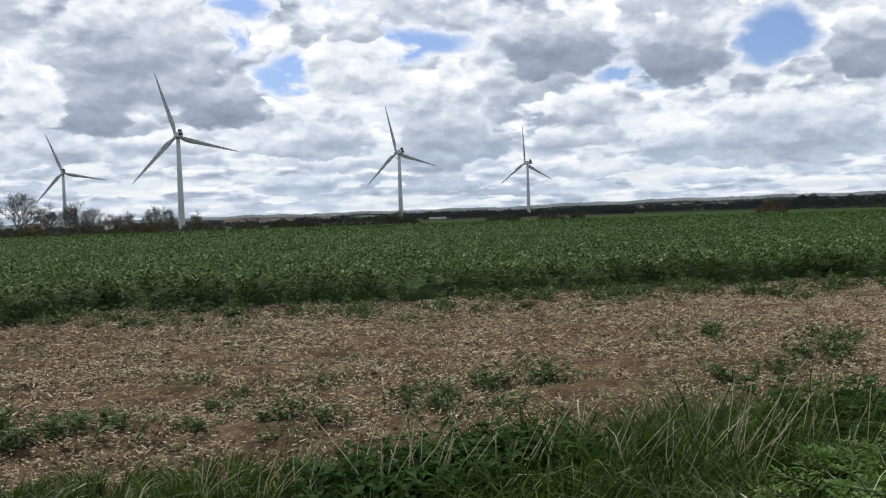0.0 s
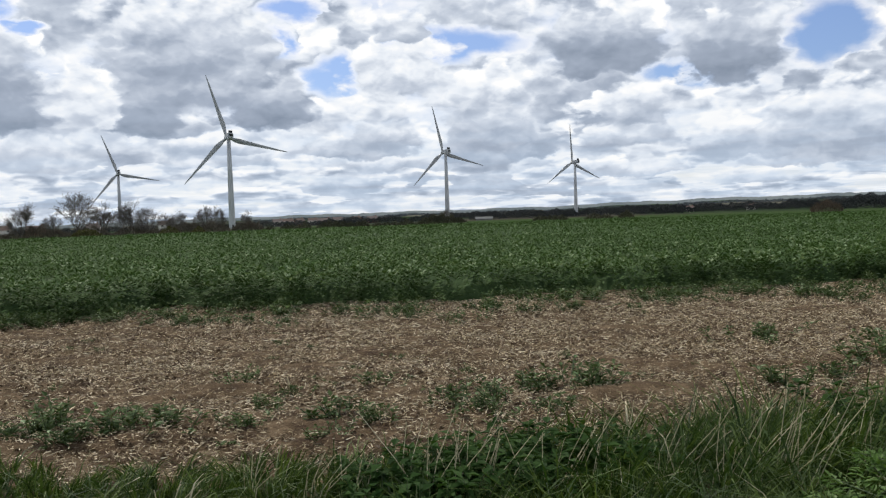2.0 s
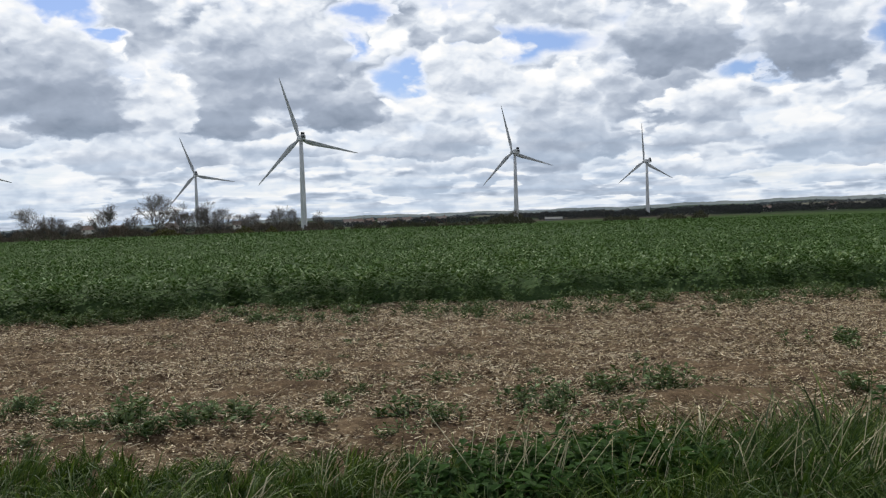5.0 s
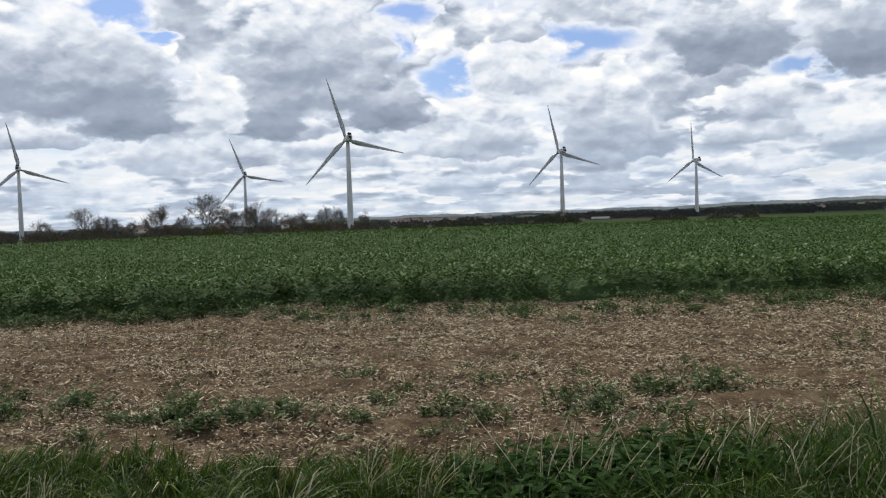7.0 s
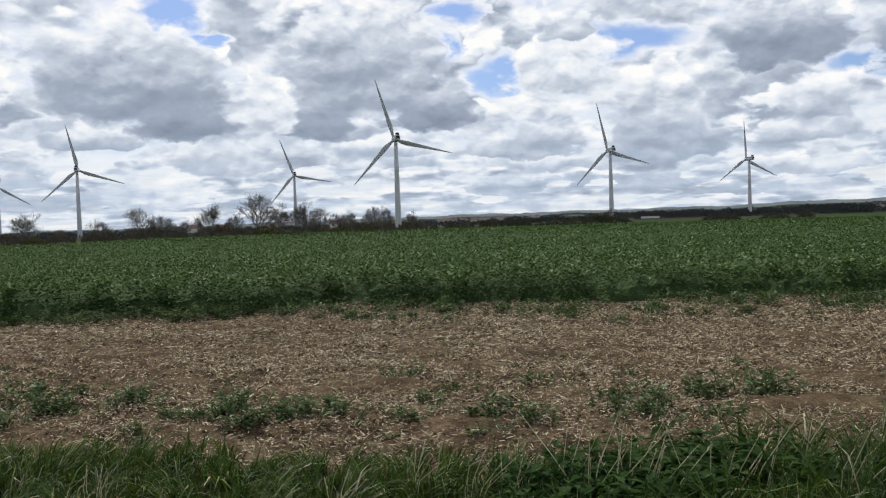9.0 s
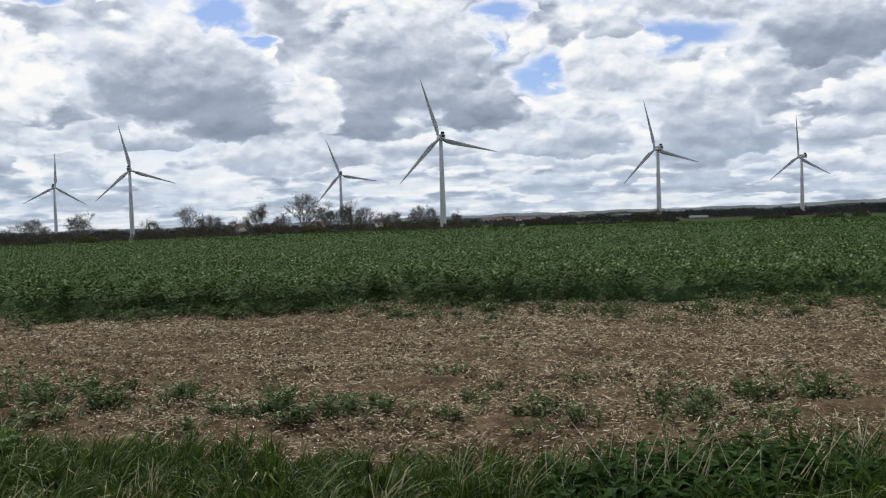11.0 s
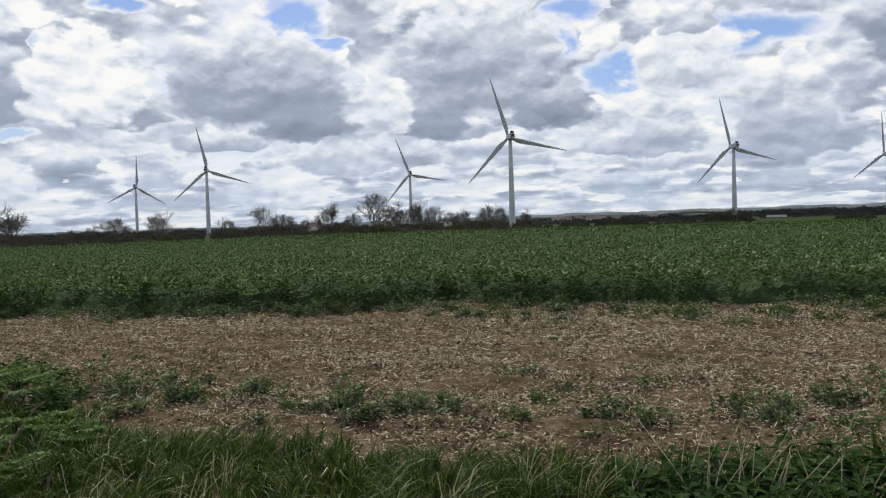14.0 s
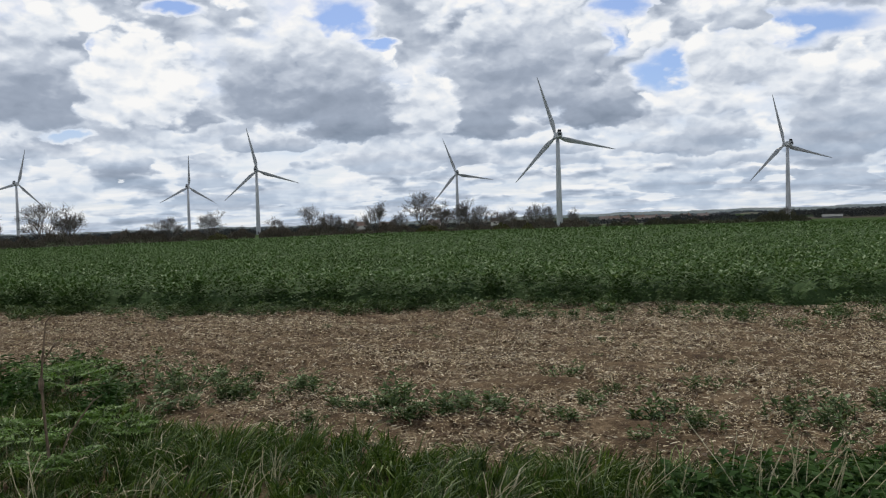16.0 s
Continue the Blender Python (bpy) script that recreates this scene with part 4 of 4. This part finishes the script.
# ---- chopped straw ----
def build_straw():
    n = 560000
    y = 4.5 + (rng.uniform(0, 1, n) ** 0.9) * 12.5
    x = rng.uniform(-1.62, 0.66, n) * y + rng.normal(0, 0.3, n)
    drill = np.sin((y - 0.18 * x) * 2 * math.pi / 0.52 + 0.6 * wave(x * 0.5, y, 8.0))
    thick = 0.36 + 0.27 * np.clip((x + 1.5) / 5, -1, 1) + 0.22 * drill + 0.45 * wave(x * 0.7, y * 2.3, 3.0) + 0.3 * wave(x * 3.1, y * 5.7, 1.0)
    keep = (y < crop_edge(x) + 0.2) & (y > verge_edge(x) - 0.1) & (rng.uniform(0, 1, n) < np.clip(0.30 + 0.70 * thick, 0.2, 1))
    x, y = x[keep], y[keep]
    n = len(x)
    ln = (rng.gamma(2.0, 0.012, n) + 0.008) * (0.72 + y / 34)
    turn = np.where(rng.uniform(0, 1, n) < 0.15, rng.normal(0.1, 0.5, n), rng.uniform(0, math.pi, n))
    tilt = rng.normal(0, 0.28, n)
    d = np.column_stack([np.cos(turn) * np.cos(tilt), np.sin(turn) * np.cos(tilt), np.sin(tilt)])
    roll = rng.normal(0, 0.7, n)
    side = np.column_stack([-np.sin(turn) * np.cos(roll), np.cos(turn) * np.cos(roll), np.sin(roll)])
    c = np.column_stack([x, y, land(x, y) + 0.026 + rng.uniform(-0.012, 0.035, n)])
    w = (rng.uniform(0.0014, 0.0036, n) * (0.75 + y / 15))[:, None]
    e = d * ln[:, None] / 2
    v = np.stack([c - e - side * w, c + e - side * w * 0.7, c + e + side * w * 0.7, c - e + side * w], 1).reshape(-1, 3)
    tagged(new("straw", mesh_of("straw", v, np.arange(n * 4).reshape(-1, 4), STRAW)), "chopped pale straw scattered over the bare soil", "straw", kind="stuff")
    m = 16000
    y = 5.2 + rng.uniform(0, 1, m) * 10
    x = rng.uniform(-1.6, 0.64, m) * y
    keep = (y < crop_edge(x)) & (y > verge_edge(x))
    x, y = x[keep], y[keep]
    r = rng.uniform(0.008, 0.032, len(x))
    c = np.column_stack([x, y, land(x, y) + r * 0.3])
    ups = np.array([(1, 0, 0), (-0.5, 0.87, 0), (-0.5, -0.87, 0), (0, 0, 0.8)])
    v = (c[:, None] + ups[None] * r[:, None, None] * rng.uniform(0.6, 1.4, (len(x), 4, 1))).reshape(-1, 3)
    f = (np.array([(0, 1, 3), (1, 2, 3), (2, 0, 3)])[None] + (np.arange(len(x)) * 4)[:, None, None]).reshape(-1, 3)
    tagged(new("soil_clods", mesh_of("soil_clods", v, f, SOIL)), "small crumbled clods of reddish-brown earth", "clods", kind="stuff")


build_straw()


# ---- grass verge ----
def grass_height(x):
    return np.interp(x, [-12, -7.0, -6.0, -5.0, -4.0, -1.6, -1.1, -0.6, 0.0, 0.8, 2.0, 4.0, 8.0], [0.29, 0.28, 0.26, 0.25, 0.25, 0.25, 0.27, 0.33, 0.42, 0.52, 0.60, 0.60, 0.58])


def build_verge():
    n = 95000
    x = rng.uniform(-9.0, 5.5, n)
    y = 2.5 + (verge_edge(x) - 2.5) * rng.uniform(0, 1, n) ** 0.8 + rng.normal(0, 0.06, n)
    keep = in_view(x, y, 6) & (np.hypot(x, y) > 2.6)
    x, y = x[keep], y[keep]
    # tussocks draw the blades together
    cx, cy = np.round(x / 0.32 + 0.4 * np.sin(y * 5)) * 0.32, np.round(y / 0.32 + 0.4 * np.sin(x * 4)) * 0.32
    x, y = x + (cx - x) * 0.35, y + (cy - y) * 0.35
    n = len(x)
    tuft = 0.85 + 0.25 * wave(cx * 2.4, cy * 2.9, 5.0)
    long = rng.uniform(0, 1, n) < 0.16
    h = grass_height(x) * tuft * np.where(long, rng.uniform(0.9, 1.45, n), rng.uniform(0.45, 0.85, n))
    flop = np.column_stack([np.sin(cx * 9.1 + cy * 5.3), np.cos(cx * 7.7 - cy * 6.1)])
    lean = unit(np.column_stack([x - cx, y - cy]) * 3.0 + flop * 0.5 + rng.normal(0, 0.45, (n, 2)) + np.array([0.25, -0.1])) * rng.uniform(0.25, 1.0, (n, 1))
    v, f = blade_strips(np.column_stack([x, y, land(x, y) - 0.01]), lean, h * 1.12, np.where(long, rng.uniform(0.009, 0.018, n), rng.uniform(0.005, 0.010, n)), np.where(long, rng.uniform(0.4, 1.25, n), rng.uniform(0.1, 0.8, n)), 3)
    tagged(new("verge_grass", mesh_of("verge_grass", v, f, [GRASS, DRY], np.repeat((rng.uniform(0, 1, n) < np.where(x < -3.6, 0.05, 0.02)).astype(int), 3), smooth=True)), "long tussocky green grass on the roadside verge", "grass", kind="stuff")


def dry_tuft(x, y, high, k):
    """A fan of bleached flowering stems of last year's grass, leaning with the wind."""
    r = np.random.default_rng(300 + k)
    n = 5 + k % 5
    foot = np.column_stack([r.normal(0, 0.035, n), r.normal(0, 0.035, n), np.full(n, -0.02)])
    out = np.column_stack([r.normal(0.14, 0.24, n), r.normal(0.0, 0.16, n), np.ones(n)]) * (high * r.uniform(0.75, 1.35, n))[:, None]
    bend = np.column_stack([r.normal(0.04, 0.03, n), r.normal(0, 0.02, n), np.full(n, -0.015)])
    mid = foot + out * 0.55
    top = foot + out + bend
    root = new("dry_grass_tuft")
    stems = merge(rods(foot, mid, [0.0031] * n, [0.0026] * n, 4), rods(mid, top, [0.0026] * n, [0.0014] * n, 4))
    tagged(part("stalk", mesh_of("stalk", *stems, DRY), root), kind="stuff")
    s = np.repeat(np.arange(n), 7)
    at = top[s] - unit(top - mid)[s] * r.uniform(0, 0.07, len(s))[:, None]
    tagged(part("seed_head", mesh_of("seed_head", *leaf_quads(at, unit(top - mid)[s] + r.normal(0, 0.35, (len(s), 3)), r.uniform(0.012, 0.026, len(s)), 0.006), DRY), root), kind="stuff")
    root.matrix_world = pose(x, y, float(land(x, y)))
    tagged(root, "fan of thin bleached dead grass stems standing in the verge", "grass", "dry grass tufts")


build_verge()
for k, (x, y, high) in enumerate(((-0.45, 4.44, 0.42), (-0.32, 4.23, 0.5), (-0.19, 4.22, 0.45), (-0.08, 4.21, 0.4), (0.32, 4.28, 0.5),
                                  (0.49, 4.35, 0.42), (0.9, 4.4, 0.5), (1.15, 4.28, 0.45), (1.47, 4.44, 0.55), (1.52, 4.25, 0.55), (1.99, 4.49, 0.5),
                                  (-0.76, 4.29, 0.3), (-1.38, 4.43, 0.3), (-1.66, 4.02, 0.25), (-0.99, 4.27, 0.3), (-4.2, 3.17, 0.3),
                                  (-3.56, 3.41, 0.28), (-3.0, 3.52, 0.3), (-3.09, 3.93, 0.28), (2.1, 4.28, 0.5), (0.71, 4.95, 0.4),
                                  (1.27, 5.27, 0.35))):
    dry_tuft(x, y, high, k)


def frond_weed(x, y, z, size, seed):
    """A feathery hedgerow weed: arching stalks with rows of cut leaflets."""
    r = np.random.default_rng(seed)
    root = new("cow_parsley")
    g = float(land(x, y))
    a, b, lp, ld, ll = [], [], [], [], []
    for i in range(9):
        t = r.uniform(0, 6.283)
        out, hh = r.uniform(0.12, 0.34), z * r.uniform(0.7, 1.05)
        p0, p1, p2 = np.array([0, 0, -0.02]), np.array([math.cos(t) * out * 0.5, math.sin(t) * out * 0.5, hh * 0.9]), np.array([math.cos(t) * out * 1.4, math.sin(t) * out * 1.4, hh])
        a += [p0, p1]
        b += [p1, p2]
        for s in np.linspace(0.1, 1.0, 8):
            c = p1 + (p2 - p1) * s
            for side in (-1, 1):
                dv = np.array([-math.sin(t) * side, math.cos(t) * side, 0.1]) + np.array([math.cos(t), math.sin(t), -0.15]) * 0.7
                reach = 0.085 * (1.15 - s) + 0.02
                for q in np.linspace(0.2, 1, 4):
                    lp.append(c + dv * reach * q)
                    ld.append(dv + r.normal(0, 0.5, 3))
                    ll.append(0.05 * (1.2 - 0.5 * s))
    tagged(part("stem", mesh_of("stem", *rods(np.array(a), np.array(b), [0.004] * len(a), [0.0025] * len(a), 4), STEM), root), kind="stuff")
    ll = np.array(ll)
    tagged(part("foliage", mesh_of("leaves", *leaf_quads(np.array(lp), np.array(ld), ll, ll * 0.5), FERN), root), kind="stuff")
    root.matrix_world = pose(x, y, g, 0, 0, seed * 50) @ Matrix.Diagonal((size, size, size, 1))
    tagged(root, "feathery light-green cow parsley growing in the verge", "weed", "verge weeds")


for i, (x, y, z, s) in enumerate(((1.75, 3.55, 0.40, 1.0), (2.05, 3.75, 0.38, 1.0), (2.3, 3.6, 0.42, 1.1), (1.95, 3.35, 0.40, 1.0), (2.3, 4.0, 0.36, 1.0),
                                  (-6.3, 5.2, 0.36, 1.0), (-6.9, 5.5, 0.36, 1.0),
                                  (-5.09, 3.86, 0.34, 0.72), (-5.29, 4.32, 0.3, 0.72), (-5.19, 4.54, 0.3, 0.72), (-4.36, 3.42, 0.36, 0.72), (-4.82, 4.48, 0.28, 0.72), (-5.4, 3.92, 0.36, 0.72))):
    frond_weed(x, y, z, s, i + 1)


def broad_weed(x, y, z, seed):
    """A leafy upright weed with broad pointed leaves."""
    r = np.random.default_rng(100 + seed)
    root = new("nettle_clump")
    n = 16
    foot = r.normal(0, 0.12, (n, 2))
    a = np.column_stack([foot, np.full(n, -0.02)])
    b = np.column_stack([foot * 1.5, z * r.uniform(0.6, 1.0, n)])
    tagged(part("stem", mesh_of("stem", *rods(a, b, [0.004] * n, [0.002] * n, 4), STEM), root), kind="stuff")
    k = np.repeat(np.arange(n), 18)
    s = r.uniform(0.25, 1.0, len(k))
    t = r.uniform(0, 6.283, len(k))
    d = np.column_stack([np.cos(t), np.sin(t), r.normal(-0.05, 0.3, len(k))])
    v, f = leaf_quads(a[k] + (b[k] - a[k]) * s[:, None], d, r.uniform(0.05, 0.11, len(k)), r.uniform(0.03, 0.065, len(k)))
    tagged(part("foliage", mesh_of("leaves", v, f, NETTLE), root), kind="stuff")
    root.matrix_world = pose(x, y, float(land(x, y)), 0, 0, seed * 77)
    tagged(root, "dark green leafy nettle clump in the verge", "weed", "verge weeds")


for i, (x, y, z) in enumerate(((-0.6, 4.4, 0.32), (-0.25, 4.35, 0.36), (0.05, 4.65, 0.42), (-0.4, 3.9, 0.34), (2.9, 4.4, 0.6), (3.1, 4.7, 0.6), (-5.6, 4.9, 0.36), (-7.0, 5.7, 0.45),
                               (-7.3, 5.3, 0.45), (2.6, 4.9, 0.55), (-6.6, 4.7, 0.4),
                               (-0.17, 4.52, 0.34), (0.0, 4.42, 0.36), (0.16, 4.62, 0.4), (0.3, 4.43, 0.42), (0.51, 4.62, 0.42), (0.66, 4.43, 0.45),
                               (-0.35, 4.24, 0.3), (0.11, 4.16, 0.36), (2.53, 5.14, 0.5), (2.42, 4.66, 0.5), (2.33, 5.17, 0.5), (-0.05, 4.41, 0.34),
                               (-0.63, 4.37, 0.26))):
    broad_weed(x, y, z, i)


def dead_stalk(x, y):
    """Last year's hollow weed stalk with a broken side stem and a knot half-way."""
    root = new("dead_weed_stalk")
    p = np.array([(0, 0, -0.03), (-0.02, 0.01, 0.32), (-0.035, 0.02, 0.62), (-0.01, 0.02, 0.86), (0.01, 0.02, 1.02), (0.05, 0.02, 1.06), (0.07, 0.0, 1.0)])
    part("main_stem", mesh_of("main_stem", *rods(p[:-1], p[1:], [0.012, 0.010, 0.009, 0.008, 0.005, 0.004], [0.010, 0.009, 0.008, 0.005, 0.004, 0.003], 6), STALK), root)
    q = np.array([(0.02, 0, 0.02), (0.12, 0, 0.26), (0.27, 0.01, 0.46), (0.33, 0.01, 0.50)])
    part("side_stem", mesh_of("side_stem", *rods(q[:-1], q[1:], [0.008, 0.007, 0.005], [0.007, 0.005, 0.003], 6), STALK), root)
    q = np.array([(-0.02, 0.02, 0.75), (0.05, 0.02, 0.86), (0.085, 0.02, 0.88)])
    part("twig", mesh_of("twig", *rods(q[:-1], q[1:], [0.006, 0.01], [0.006, 0.004], 6), STALK), root)
    v, f = lathe([(0.004, 0.55), (0.016, 0.58), (0.02, 0.61), (0.014, 0.645), (0.004, 0.66)], 8)
    part("knot", mesh_of("knot", v + np.array([-0.035, 0.02, 0]), f, STALK), root)
    root.matrix_world = pose(x, y, float(land(x, y)), 0, 0, 50)
    tagged(root, "tall brown dead weed stalk with a bent side stem", "weed")


dead_stalk(-4.72, 3.70)


def snag(x, y):
    root = new("broken_straw_stem")
    p = np.array([(0, 0, -0.02), (0.01, 0, 0.09), (-0.01, 0, 0.17)])
    part("stem", mesh_of("stem", *rods(p[:-1], p[1:], [0.012, 0.01], [0.01, 0.003], 6), STRAW), root)
    root.matrix_world = pose(x, y, float(land(x, y)))
    tagged(root, "short pale broken stem standing in the stubble", "straw stem")


snag(-1.88, 7.36)
